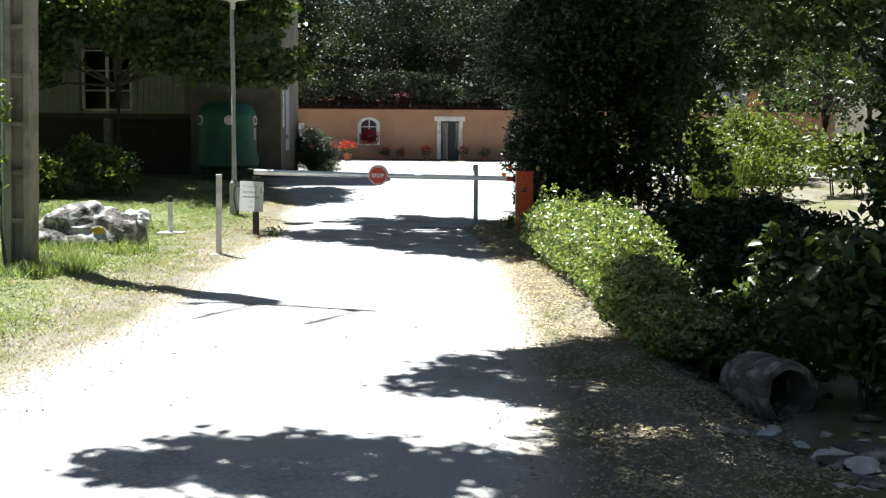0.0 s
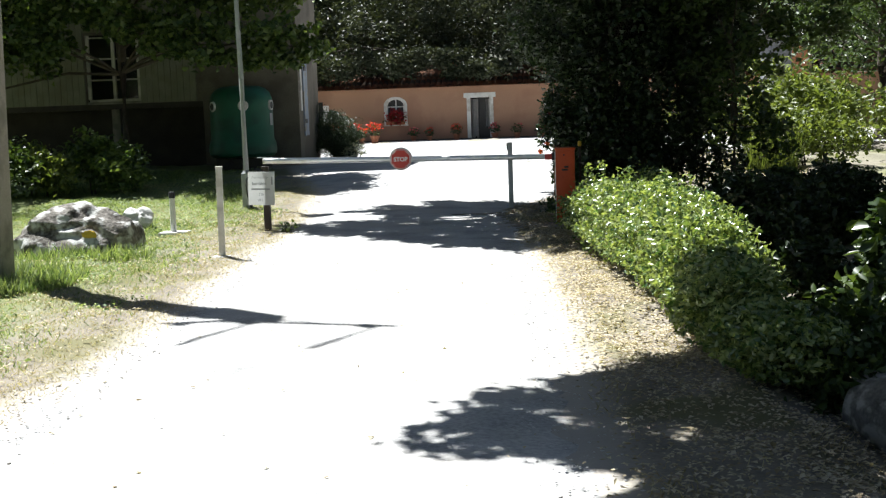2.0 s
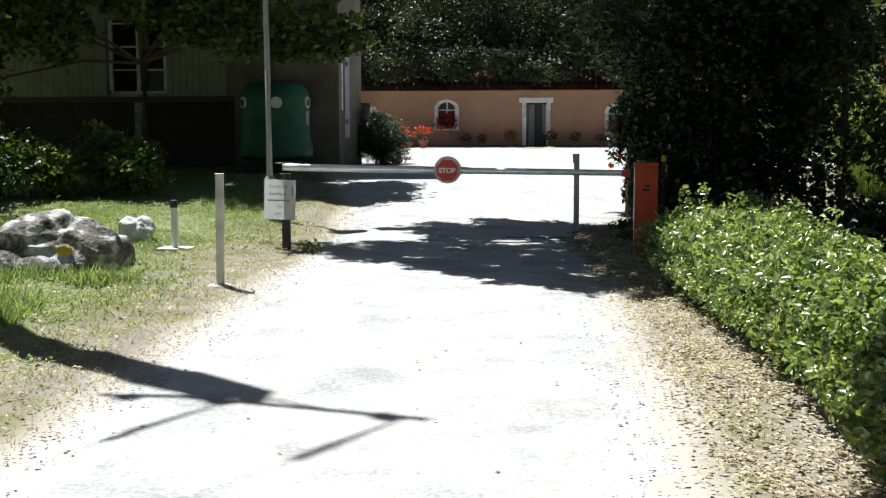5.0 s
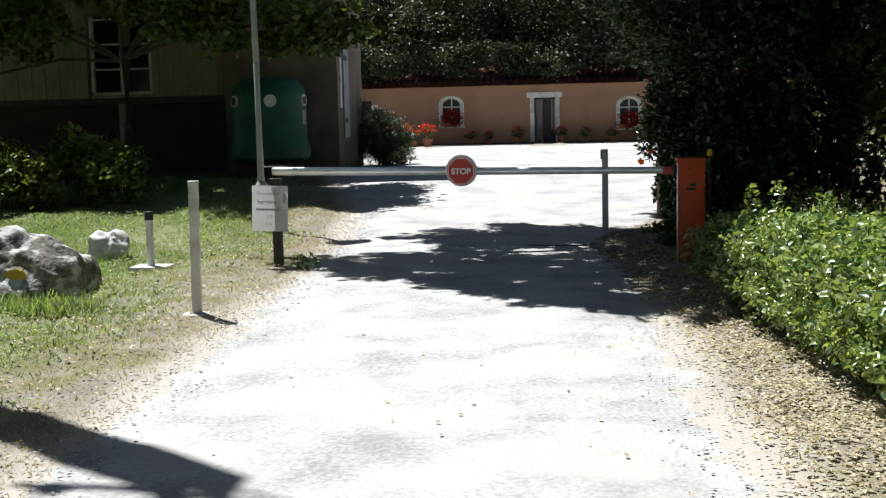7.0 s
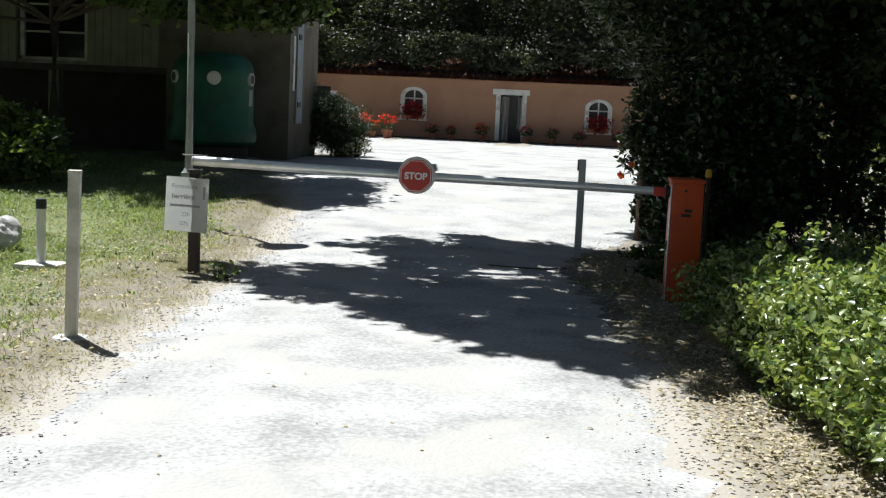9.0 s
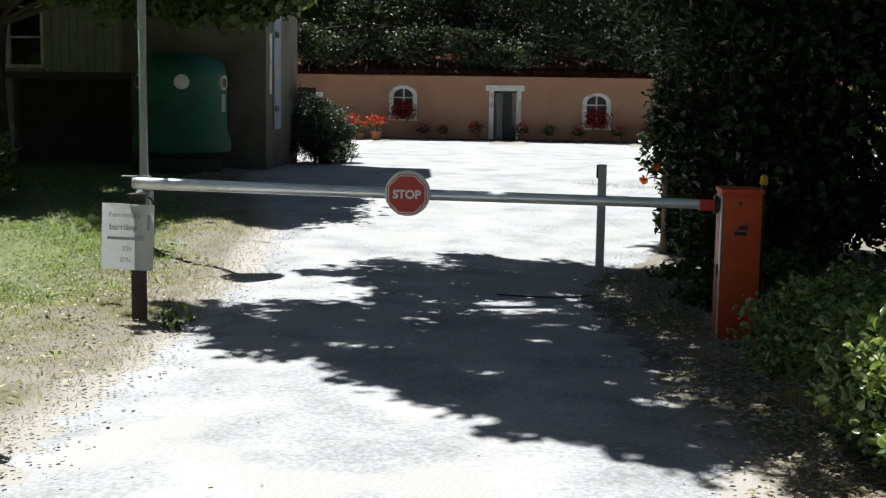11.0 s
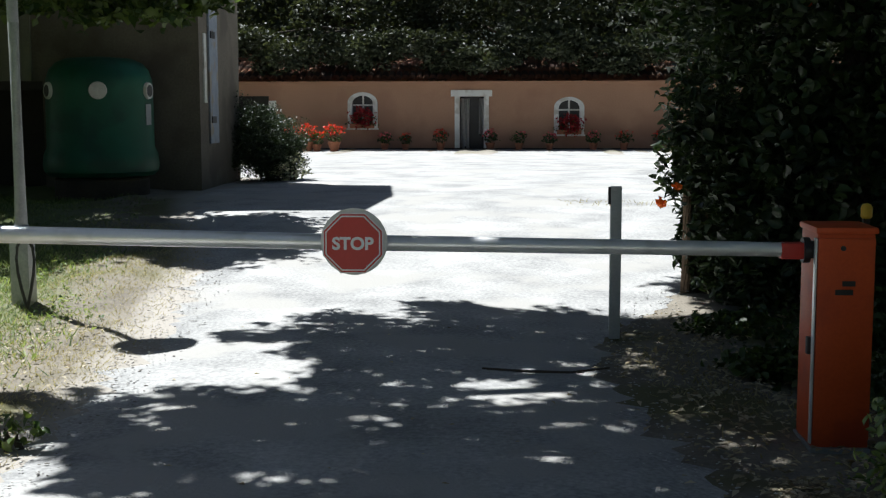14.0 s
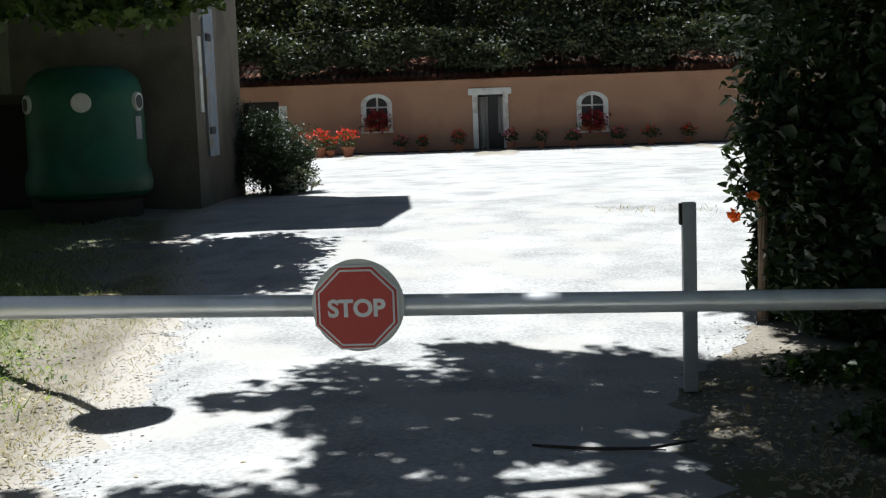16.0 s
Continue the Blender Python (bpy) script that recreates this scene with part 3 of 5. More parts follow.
oak = wood("dense evergreen oak with small silvery leaves behind the house", (-5.5, 49.5, 0.2), 10.5, 3.9, 26000, L_OLIVE, 0.18)
for x, y, r, k in ((0.5, 49, 100, 1.0), (6.2, 50.5, 200, 1.1), (-11.5, 50, 60, 1.05), (12.5, 49, 300, 1.0), (-17, 47, 20, 1.1), (18.5, 46, 140, 1.1), (3.5, 56, 70, 1.3), (-4, 57, 250, 1.35), (11, 57, 10, 1.3), (-12, 57, 170, 1.3), (20, 54, 90, 1.3), (26, 47, 40, 1.25)):
    copy_thing(oak, pose(x, y, 0.2, 0, 0, r) @ Matrix.Diagonal((k, k, k, 1)))
leafwood = wood("leafy woodland tree with a wide crown", (13.5, 29.5, 0.4), 9.5, 3.4, 9000, L_TREE, 0.2)
for x, y, r, k in ((14, 24, 90, 1.1), (13, 33, 200, 1.1), (12.5, 19.5, 40, 0.75), (10.2, 27.5, 75, 0.72), (11, 15, 130, 1.0), (10, 8, 250, 1.0), (10.5, 1, 20, 1.1), (-12.5, 17, 60, 0.9), (-13, 10, 160, 1.0), (-11.5, 2, 210, 1.0), (-14, 22, 300, 1.0), (18, 40, 70, 1.2), (8, -8, 20, 1.0), (-9, -10, 80, 1.1), (2, -19, 150, 1.2), (-6, -20, 30, 1.2), (11, -16, 270, 1.2)):
    copy_thing(leafwood, pose(x, y, zat(x, y), 0, 0, r) @ Matrix.Diagonal((k, k, k, 1)))

over = [(x, 0.25 * math.sin(x * 2.0), 3.22 + 0.24 * math.sin(x * 1.3) + 0.2 * math.sin(x * 3.1), 1.1, 0.8, 0.56 + 0.12 * math.sin(x * 2.7), 2700) for x in np.arange(-10.6, 13, 1.25)]
tree("evergreen oak whose low limbs hang over the tiled eave", (2.0, 47.6, 0.2), 3.0, 0.2, [(x - 2.0, y - 2.55, z, a, b, c, n) for x, y, z, a, b, c, n in over], 0.15, L_OLIVE, group="woodland")

# ---- hedge and undergrowth along the right verge ----
hedge = []
for k in range(19):
    y = 9.3 - 0.39 * k
    edge_x = np.interp(y, [2.2, 3.0, 3.95, 6.2, 9.4], [2.6, 2.4, 2.37, 2.13, 1.72])
    high = np.interp(y, [2.3, 3.0, 3.6, 4.6, 8.6, 9.4], [0.36, 0.5, 0.6, 0.78, 0.76, 0.6]) * (1 + 0.06 * math.sin(k * 2.1))
    deep = np.interp(y, [3, 4.5, 8], [0.6, 0.66, 1.15])
    hedge.append((edge_x + 0.27 - 2.6, y - 6.8, high * 0.5, 0.29, 0.34, high * 0.5, 2000))
    hedge.append((edge_x + deep - 0.3 - 2.6, y - 6.8, high * 0.52, 0.33, 0.34, high * 0.5, 1900))
    hedge.append((edge_x + deep * 0.5 - 2.6, y - 6.8, high * 0.86, deep * 0.42, 0.3, high * 0.16, 1100))
for x, y, z in ((-0.62, 2.2, 0.84), (-0.5, 1.8, 0.9), (-0.25, 1.3, 0.86), (0.05, 0.5, 0.87), (0.2, -0.2, 0.84), (-0.1, -1.1, 0.85), (0.15, -2.0, 0.83), (-0.35, 0.9, 0.85)):
    hedge.append((x, y, z, 0.06, 0.06, 0.13, 42))
shrub("low glossy green hedge beside the lane, sunlit but for its end", (2.6, 6.8, zat(2.6, 6.8)), hedge, 0.05, L_HEDGE, "hedge", "hedge", 0.62, 26, fill=0.7, up=0.9)
# Near end of the hedge: its shade is put into darker leaves.
dark = [(0.1, -0.35, 0.14, 0.42, 0.4, 0.24, 900), (0.35, 0.25, 0.2, 0.45, 0.5, 0.26, 1000), (0.5, -0.5, 0.16, 0.5, 0.4, 0.24, 900), (0.85, 0.5, 0.28, 0.6, 0.8, 0.3, 1500)]
shrub("shaded end of the hedge, built as low darker leaves", (2.95, 2.6, zat(2.95, 2.6)), dark, 0.07, L_TREE, "low_foliage", "ivy", 0.7, 8, fill=0.6)
shrub("dark low shrub at the foot of the orange cabinet", (1.86, 10.75, 0.0), [(0.15, 0.1, 0.24, 0.38, 0.42, 0.32, 3800), (0.5, 0.3, 0.27, 0.5, 0.45, 0.36, 3600), (0.28, -0.5, 0.22, 0.42, 0.45, 0.28, 3000), (0.95, 0.2, 0.35, 0.6, 0.7, 0.42, 3200)], 0.048, L_HEDGE, fill=0.55)
for x, y, r in ((1.85, 13.6, 0.35), (2.4, 12.9, 0.5), (1.75, 14.8, 0.3), (2.35, 14.3, 0.55), (3.0, 12.3, 0.6), (2.7, 14.9, 0.6)):
    shrub("low dark ivy covering the shaded verge", (x, y, zat(x, y)), [(0, 0, 0.05, r, r * 0.8, 0.09 + 0.12 * (x > 2.1), 900), (0.2, 0.1, 0.06, r * 0.5, r * 0.5, 0.1 + 0.1 * (x > 2.1), 400)], 0.06, L_TREE, "low_foliage", "ivy", 0.75, 3, "ivy on the verge", 0.3)
shrub("small leafy weed at the foot of the notice post", (-2.1, 11.8, 0.0), [(0, 0, 0.07, 0.16, 0.12, 0.08, 70)], 0.06, L_MAPLE, "weed", "plant", 0.5, 3)
# Sun and shade are partly in the leaf colour: L_SUNNY lit, L_DARK shaded.
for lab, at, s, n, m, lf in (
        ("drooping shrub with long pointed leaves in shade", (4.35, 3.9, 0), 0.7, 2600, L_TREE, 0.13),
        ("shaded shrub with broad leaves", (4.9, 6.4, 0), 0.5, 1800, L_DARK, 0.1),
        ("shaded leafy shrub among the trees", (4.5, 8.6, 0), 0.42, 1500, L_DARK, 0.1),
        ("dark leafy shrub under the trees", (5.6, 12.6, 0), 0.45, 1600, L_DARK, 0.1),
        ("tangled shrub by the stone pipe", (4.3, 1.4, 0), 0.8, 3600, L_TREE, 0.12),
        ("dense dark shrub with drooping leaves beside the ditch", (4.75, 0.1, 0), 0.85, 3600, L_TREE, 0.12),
        # Six dark shrubs added to fill the black shade behind the hedge.
        ("added dark filler undergrowth behind the hedge", (3.75, 5.3, 0), 0.4, 1500, L_DARK, 0.09),
        ("added dark filler shrub behind the hedge", (3.7, 7.0, 0), 0.42, 1600, L_DARK, 0.09),
        ("added filler shrub coloured dark under the trees", (4.0, 10.2, 0), 0.45, 1700, L_DARK, 0.09),
        ("added filler undergrowth coloured dark beside the ivy", (4.4, 12.2, 0), 0.45, 1700, L_DARK, 0.09),
        ("added low dark filler bush in the tree's shade", (5.5, 8.2, 0), 0.5, 1700, L_DARK, 0.09),
        ("added low filler bush coloured dark", (5.4, 10.9, 0), 0.5, 1700, L_DARK, 0.09),
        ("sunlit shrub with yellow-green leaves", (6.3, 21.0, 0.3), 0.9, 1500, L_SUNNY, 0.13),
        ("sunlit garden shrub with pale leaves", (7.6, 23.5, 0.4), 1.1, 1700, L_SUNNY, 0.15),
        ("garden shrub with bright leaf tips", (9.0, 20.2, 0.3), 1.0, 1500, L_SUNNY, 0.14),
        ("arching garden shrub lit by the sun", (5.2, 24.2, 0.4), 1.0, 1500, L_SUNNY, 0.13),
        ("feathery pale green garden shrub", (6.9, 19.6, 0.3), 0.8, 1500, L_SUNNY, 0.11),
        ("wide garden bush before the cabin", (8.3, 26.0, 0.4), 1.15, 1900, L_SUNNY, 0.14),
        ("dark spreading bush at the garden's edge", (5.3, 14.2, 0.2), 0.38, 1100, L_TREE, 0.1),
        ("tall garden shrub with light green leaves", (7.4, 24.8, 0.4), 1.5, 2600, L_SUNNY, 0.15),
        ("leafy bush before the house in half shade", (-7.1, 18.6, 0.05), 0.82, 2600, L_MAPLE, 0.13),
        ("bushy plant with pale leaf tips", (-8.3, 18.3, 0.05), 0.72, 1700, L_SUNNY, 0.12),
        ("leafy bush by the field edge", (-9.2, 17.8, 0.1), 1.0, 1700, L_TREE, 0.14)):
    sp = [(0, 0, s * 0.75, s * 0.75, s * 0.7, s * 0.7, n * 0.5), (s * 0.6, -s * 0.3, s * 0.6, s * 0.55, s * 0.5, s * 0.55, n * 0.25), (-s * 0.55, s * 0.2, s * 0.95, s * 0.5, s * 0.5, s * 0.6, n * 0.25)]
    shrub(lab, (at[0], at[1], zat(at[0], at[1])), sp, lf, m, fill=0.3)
shrub("climbing shoot with fresh green leaves on the pole", (-4.35, 6.95, 0.0), [(0.0, 0, 1.9, 0.16, 0.12, 0.35, 110), (-0.05, 0, 1.2, 0.15, 0.12, 0.4, 90)], 0.09, L_SUNNY, "climbing_plant", "climber", 0.6, 2, fill=0.3)
shrub("clipped dark round bush against the house side", (-3.88, 26.2, zat(-3.88, 26.2)), [(0, 0, 0.62, 0.66, 0.68, 0.64, 24000), (0.3, -0.1, 0.42, 0.45, 0.5, 0.42, 9000)], 0.045, L_DARK, "round_bush", "bush", 0.4, 4, fill=0.3)
shrub("small plant with white blossom at the bush's foot", (-3.35, 26.0, zat(-3.35, 26.0)), [(0, 0, 0.2, 0.32, 0.3, 0.2, 420)], 0.07, L_WHITEF, "flowering_plant", "plant", 0.6, 4)

# ---- left house ----
def left_house():
    """Front at y 23.75, near corner at x -4.16."""
    h = thing("house", "old two-storey house with pale boards above a dark recess", "house", (-4.24, 23.75, 0.3))
    W, D, H = 8.6, 2.55, 6.7
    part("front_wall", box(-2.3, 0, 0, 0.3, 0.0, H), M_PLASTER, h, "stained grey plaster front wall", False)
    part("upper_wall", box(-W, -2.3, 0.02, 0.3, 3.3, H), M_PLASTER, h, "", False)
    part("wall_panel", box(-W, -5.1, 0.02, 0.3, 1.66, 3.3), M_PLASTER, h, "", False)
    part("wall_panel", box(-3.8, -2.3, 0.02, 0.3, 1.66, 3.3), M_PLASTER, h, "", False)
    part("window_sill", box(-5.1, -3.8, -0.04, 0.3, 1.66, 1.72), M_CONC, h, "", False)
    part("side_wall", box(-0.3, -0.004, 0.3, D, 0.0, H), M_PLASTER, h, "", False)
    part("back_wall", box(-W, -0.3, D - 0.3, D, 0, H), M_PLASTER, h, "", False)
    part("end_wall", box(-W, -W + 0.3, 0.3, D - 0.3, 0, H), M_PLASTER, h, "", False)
    # The recess's shade is put into this wall's near-black colour.
    part("recess_wall", box(-W + 0.3, -2.3, 0.9, 1.1, 0, 1.7), M_DARKWALL, h, "wall inside the open recess, coloured dark for its shade", False)
    part("lintel", box(-W, -2.3, -0.03, 0.3, 1.54, 1.66), M_BROWN, h, "dark timber lintel over the recess", False)
    part("recess_post", box(-4.55, -4.35, 0.02, 0.24, 0.0, 1.54, 0.015), M_CONC, h)
    part("inner_floor", box(-W + 0.3, -0.3, 0.3, D - 0.3, 1.67, 1.71), M_WOOD, h, "", False)
    roof = bmesh.new()
    for s, y0, y1 in ((1, -0.45, D / 2), (-1, D + 0.45, D / 2)):
        a = [roof.verts.new(p) for p in ((-W - 0.3, y0, H - 0.1), (0.35, y0, H - 0.1), (0.35, y1, H + 0.5), (-W - 0.3, y1, H + 0.5))]
        roof.faces.new(a)
    bmesh.ops.solidify(roof, geom=roof.faces[:], thickness=0.14)
    part("roof", roof, M_TILE, h, "clay tile roof", False)
    x = -W + 0.01
    while x < -2.45:
        wide = 0.15
        z1 = H - 0.15
        for a, b in (((1.67, z1),) if x + wide < -5.1 or x > -3.8 else ((3.36, z1),)):
            part("plank", box(x, x + wide - 0.008, -0.022 - 0.006 * (round(x * 10) % 3), 0.019, a, b, 0.004), M_PLANK, h, "", False)
        x += wide
    # White frame takes the greyer post colour, which holds its shade.
    win = part("window", box(-5.1, -3.8, 0.12, 0.18, 1.72, 1.78), M_POST, h, "casement window, white frame greyed for its shade", False)
    for x in (-5.1, -4.48, -3.87):
        part("window_frame", box(x, x + 0.07, 0.04, 0.14, 1.78, 3.3), M_POST, win, "", False)
    for z in (2.22, 2.72, 3.22):
        part("glazing_bar", box(-5.03, -3.87, 0.07, 0.11, z, z + 0.035), M_POST, win, "", False)
    for x in (-5.03, -4.41):
        part("pane", box(x, x + 0.55, 0.085, 0.095, 1.78, 3.22), M_GLASS, win, "", False)
    # Black sheet gives the room's darkness by colour.
    part("room_back", box(-5.5, -3.5, 0.75, 0.8, 1.72, 3.4), M_BLACK, h, "black sheet for the unlit room behind the window", False)
    side = part("shutter", box(0.0, 0.03, 0.5, 1.0, 0.75, 2.75, 0.006), M_BLUE, h, "flaking blue-grey shutter", False)
    part("hinge", box(0.03, 0.045, 0.55, 0.8, 1.05, 1.15), M_BLACK, side, "", False)
    part("hinge", box(0.03, 0.045, 0.55, 0.8, 2.3, 2.4), M_BLACK, side, "", False)
    part("window_reveal", box(0.0, 0.02, 0.22, 0.36, 1.35, 2.35, 0.004), M_WHITE, h, "white painted window edge", False)
    return h


M_GLASS = bpy.data.materials.new("window_glass")
M_GLASS.use_nodes = True
g = M_GLASS.node_tree.nodes["Principled BSDF"]
g.inputs["Base Color"].default_value = (0.8, 0.85, 0.85, 1)
g.inputs["Transmission Weight"].default_value = 1.0
g.inputs["Roughness"].default_value = 0.04
house = left_house()


def bottle_bank():
    b = thing("bottle_bank", "large green domed bottle bank with round white-rimmed holes", "recycling bin", (-5.42, 22.92, zat(-5.42, 22.92)))
    R = 0.765
    part("body", lathe([(0.5, 0.24), (R - 0.06, 0.27), (R, 0.33), (R + 0.015, 0.42), (R, 0.56), (R - 0.045, 0.66), (R - 0.05, 1.46), (R - 0.06, 1.58), (R - 0.1, 1.7), (R - 0.19, 1.8), (R - 0.33, 1.86), (0.1, 1.885)], 48), M_GREEN, b)
    # Dark base added below the body; the true support is unknown.
    part("base", lathe([(R - 0.13, -0.05), (R - 0.13, 0.22), (R - 0.16, 0.25), (0.3, 0.25)], 40), M_DARKWALL, b, "dark base added under the body")
    R -= 0.047
    for a, solid in ((-138, 0), (-73, 1), (-9, 0)):
        c, s = math.cos(radians(a)), math.sin(radians(a))
        ring = bmesh.new()
        bmesh.ops.create_cone(ring, segments=24, radius1=0.125, radius2=0.11, depth=0.06, cap_ends=True)
        m = Matrix.Translation(((R - 0.005) * c, (R - 0.005) * s, 1.42)) @ Vector((c, s, 0)).to_track_quat("Z", "Y").to_matrix().to_4x4()
        bmesh.ops.transform(ring, matrix=m, verts=ring.verts)
        rim = part("hole_rim", ring, M_CURTAIN if solid else M_WHITE, b, "cream round cover" if solid else "white hole rim")
        if not solid:
            hole = bmesh.new()
            bmesh.ops.create_cone(hole, segments=24, radius1=0.08, radius2=0.08, depth=0.07, cap_ends=True)
            bmesh.ops.transform(hole, matrix=m, verts=hole.verts)
            # A solid black disc stands for the shade inside the hole.
            part("hole", hole, M_BLACK, rim)
    c, s = math.cos(radians(-10)), math.sin(radians(-10))
    st = box(-0.07, 0.07, -0.004, 0.004, 0.96, 1.24)
    bmesh.ops.transform(st, matrix=Matrix.Translation((R * c + 0.006 * c, R * s + 0.006 * s, 0)) @ Matrix.Rotation(radians(80), 4, "Z"), verts=st.verts)
    part("sticker", st, M_INK, b, "dull grey sticker", False)


bottle_bank()


# ---- pink house ----
def pink_house():
    h = thing("house", "low salmon-pink house with white arched windows and tiled eave", "house", (0, 45, 0.2))
    X0, X1, H = -11.5, 15, 2.2
    arches = [(-4.5, 0.78, 1.76), (2.02, 0.58, 1.6), (8.0, 0.58, 1.6)]
    cuts = sorted([(x - 0.33, x + 0.33, s, t) for x, s, t in arches] + [(-1.42, -0.66, 0.05, 1.72), (-8.7, -7.5, 0.05, 1.75)])
    x = X0
    for a, b, s, t in cuts + [(X1, X1, 0, 0)]:
        part("wall", box(x, a, 0, 0.35, -0.3, H), M_PINK, h, "salmon-pink rendered wall", False)
        if b > a:
            part("wall_below", box(a, b, 0, 0.35, -0.3, s), M_PINK, h, "", False)
            part("wall_above", box(a, b, 0, 0.35, t, H), M_PINK, h, "", False)
        x = b
    part("rear_wall", box(X0, X1, 5.6, 5.9, -0.3, 3.2), M_PINK, h, "", False)
    part("gable_wall", box(X0, X0 + 0.3, 0.35, 5.6, -0.3, H), M_PINK, h, "", False)
    part("gable_wall", box(X1 - 0.3, X1, 0.35, 5.6, -0.3, H), M_PINK, h, "", False)
    part("plinth", box(X0 - 0.02, X1, -0.16, -0.004, -0.3, 0.1, 0.01), M_DARKWALL, h, "dark low plinth strip", False)
    part("cornice", box(X0 - 0.1, X1, -0.12, 0.0, H - 0.12, H, 0.01), M_PINK, h, "", False)
    part("corner_quoin", box(-7.5, -7.26, -0.04, 0.1, -0.2, 1.6, 0.02), M_WHITE, h, "white corner stones", False)
    for x, s, t in arches:
        # Black sheet in place of the unlit room behind each arch.
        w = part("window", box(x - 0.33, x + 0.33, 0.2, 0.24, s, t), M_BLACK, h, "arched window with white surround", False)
        for q in (-1, 1):
            part("jamb", box(x + q * 0.4 - 0.075, x + q * 0.4 + 0.075, -0.05, 0.12, s - 0.05, t - 0.24, 0.01), M_WHITE, w, "", False)
        arc = bmesh.new()
        n, r0, r1 = 14, 0.325, 0.475
        ring = []
        for k in range(n + 1):
            a = math.pi * k / n
            ring.append([arc.verts.new((x + r * math.cos(a), y, t - 0.24 + r * 0.72 * math.sin(a))) for r, y in ((r0, -0.05), (r1, -0.05), (r1, 0.1), (r0, 0.1))])
        for p, q in zip(ring, ring[1:]):
            for k in range(4):
                arc.faces.new((p[k], p[(k + 1) % 4], q[(k + 1) % 4], q[k]))
        arc.faces.new(ring[0][::-1])
        arc.faces.new(ring[-1])
        part("arch", arc, M_WHITE, w)
        part("mullion", box(x - 0.025, x + 0.025, 0.15, 0.2, s, t), M_WHITE, w, "", False)
        part("transom", box(x - 0.33, x + 0.33, 0.15, 0.2, t - 0.33, t - 0.28), M_WHITE, w, "", False)
        part("sill", box(x - 0.5, x + 0.5, -0.12, 0.1, s - 0.1, s - 0.05, 0.01), M_WHITE, w, "", False)
    d = part("door_frame", box(-1.7, -0.4, -0.06, 0.1, 1.72, 1.92, 0.015), M_WHITE, h, "white door surround with a heavy lintel", False)
    part("jamb", box(-1.58, -1.42, -0.05, 0.1, 0.0, 1.72, 0.01), M_WHITE, d, "", False)
    part("jamb", box(-0.66, -0.5, -0.05, 0.1, 0.0, 1.72, 0.01), M_WHITE, d, "", False)
    # Doorway and porch: black sheets carry the indoor shade as colour.
    part("doorway", box(-1.42, -0.66, 0.3, 0.34, 0.05, 1.72), M_BLACK, h, "black sheet for the unlit doorway", False)
    part("porch_opening", box(-8.7, -7.5, 0.9, 0.95, 0.05, 1.75), M_BLACK, h, "black sheet for the unlit open porch", False)
    for x0, n, z0 in ((-1.4, 6, 0.1), (-0.82, 4, 0.5)):
        cur = bmesh.new()
        top, low = [], []
        for k in range(n * 4 + 1):
            xx = x0 + 0.012 * k
            yy = 0.2 + 0.022 * math.sin(k * 1.5)
            top.append(cur.verts.new((xx, yy, 1.66)))
            low.append(cur.verts.new((xx + (0.03 if x0 < -1 else -0.02) * math.sin(k), yy, z0 + 0.05 * math.sin(k * 0.6))))
        for k in range(n * 4):
            cur.faces.new((low[k], low[k + 1], top[k + 1], top[k]))
        bmesh.ops.solidify(cur, geom=cur.faces[:], thickness=0.004)
        part("curtain", cur, M_CURTAIN, h, "pale lace curtain drawn aside")
    roof = bmesh.new()
    a = [roof.verts.new(p) for p in ((X0 - 0.3, -0.3, H + 0.02), (X1 + 0.3, -0.3, H + 0.02), (X1 + 0.3, 3.2, H + 1.1), (X0 - 0.3, 3.2, H + 1.1))]
    roof.faces.new(a)
    a = [roof.verts.new(p) for p in ((X0 - 0.3, 6.4, H + 0.1), (X1 + 0.3, 6.4, H + 0.1), (X1 + 0.3, 3.2, H + 1.1), (X0 - 0.3, 3.2, H + 1.1))]
    roof.faces.new(a)
    bmesh.ops.solidify(roof, geom=roof.faces[:], thickness=0.08)
    part("roof", roof, M_TILE, h, "old clay tile roof in shade", False)
    proto = bmesh.new()
    prof = [(0.105 * math.cos(a), 0.09 * math.sin(a)) for a in np.linspace(0, math.pi, 7)]
    rows = [[proto.verts.new((x, y, z + 0.3 * y)) for x, z in prof] for y in (-0.1, 1.9)]
    for k in range(6):
        proto.faces.new((rows[0][k], rows[0][k + 1], rows[1][k + 1], rows[1][k]))
    bmesh.ops.solidify(proto, geom=proto.faces[:], thickness=0.018)
    me = finish(proto, "tile", M_TILE)
    for k in range(122):
        o = part("tile", me, M_TILE, h)
        o.location = (X0 - 0.2 + 0.22 * k, -0.32 + 0.02 * math.sin(k * 5.1), H + 0.06 + 0.01 * math.sin(k * 3.3))
    return h


pink_house()


def flower_pot(x, y, z, size, petals, label, amount=60):
    p = thing("flower_pot", label, "potted plant", (x, y, z), "pots along the pink house")
    part("pot", lathe([(0.09 * size, 0), (0.1 * size, 0.01), (0.14 * size, 0.2 * size), (0.16 * size, 0.2 * size), (0.16 * size, 0.25 * size), (0.12 * size, 0.25 * size), (0.11 * size, 0.2 * size)], 16), M_POT, p)
    part("foliage", leaves("foliage", blobs([(0, 0, 0.42 * size, 0.25 * size, 0.22 * size, 0.2 * size, 150)]), 0.08, L_TREE, 0.8), L_TREE, p)
    part("blossom", leaves("blossom", blobs([(0, -0.05, 0.55 * size, 0.24 * size, 0.2 * size, 0.15 * size, amount)], 0.6), 0.075, petals, 0.8), petals, p)


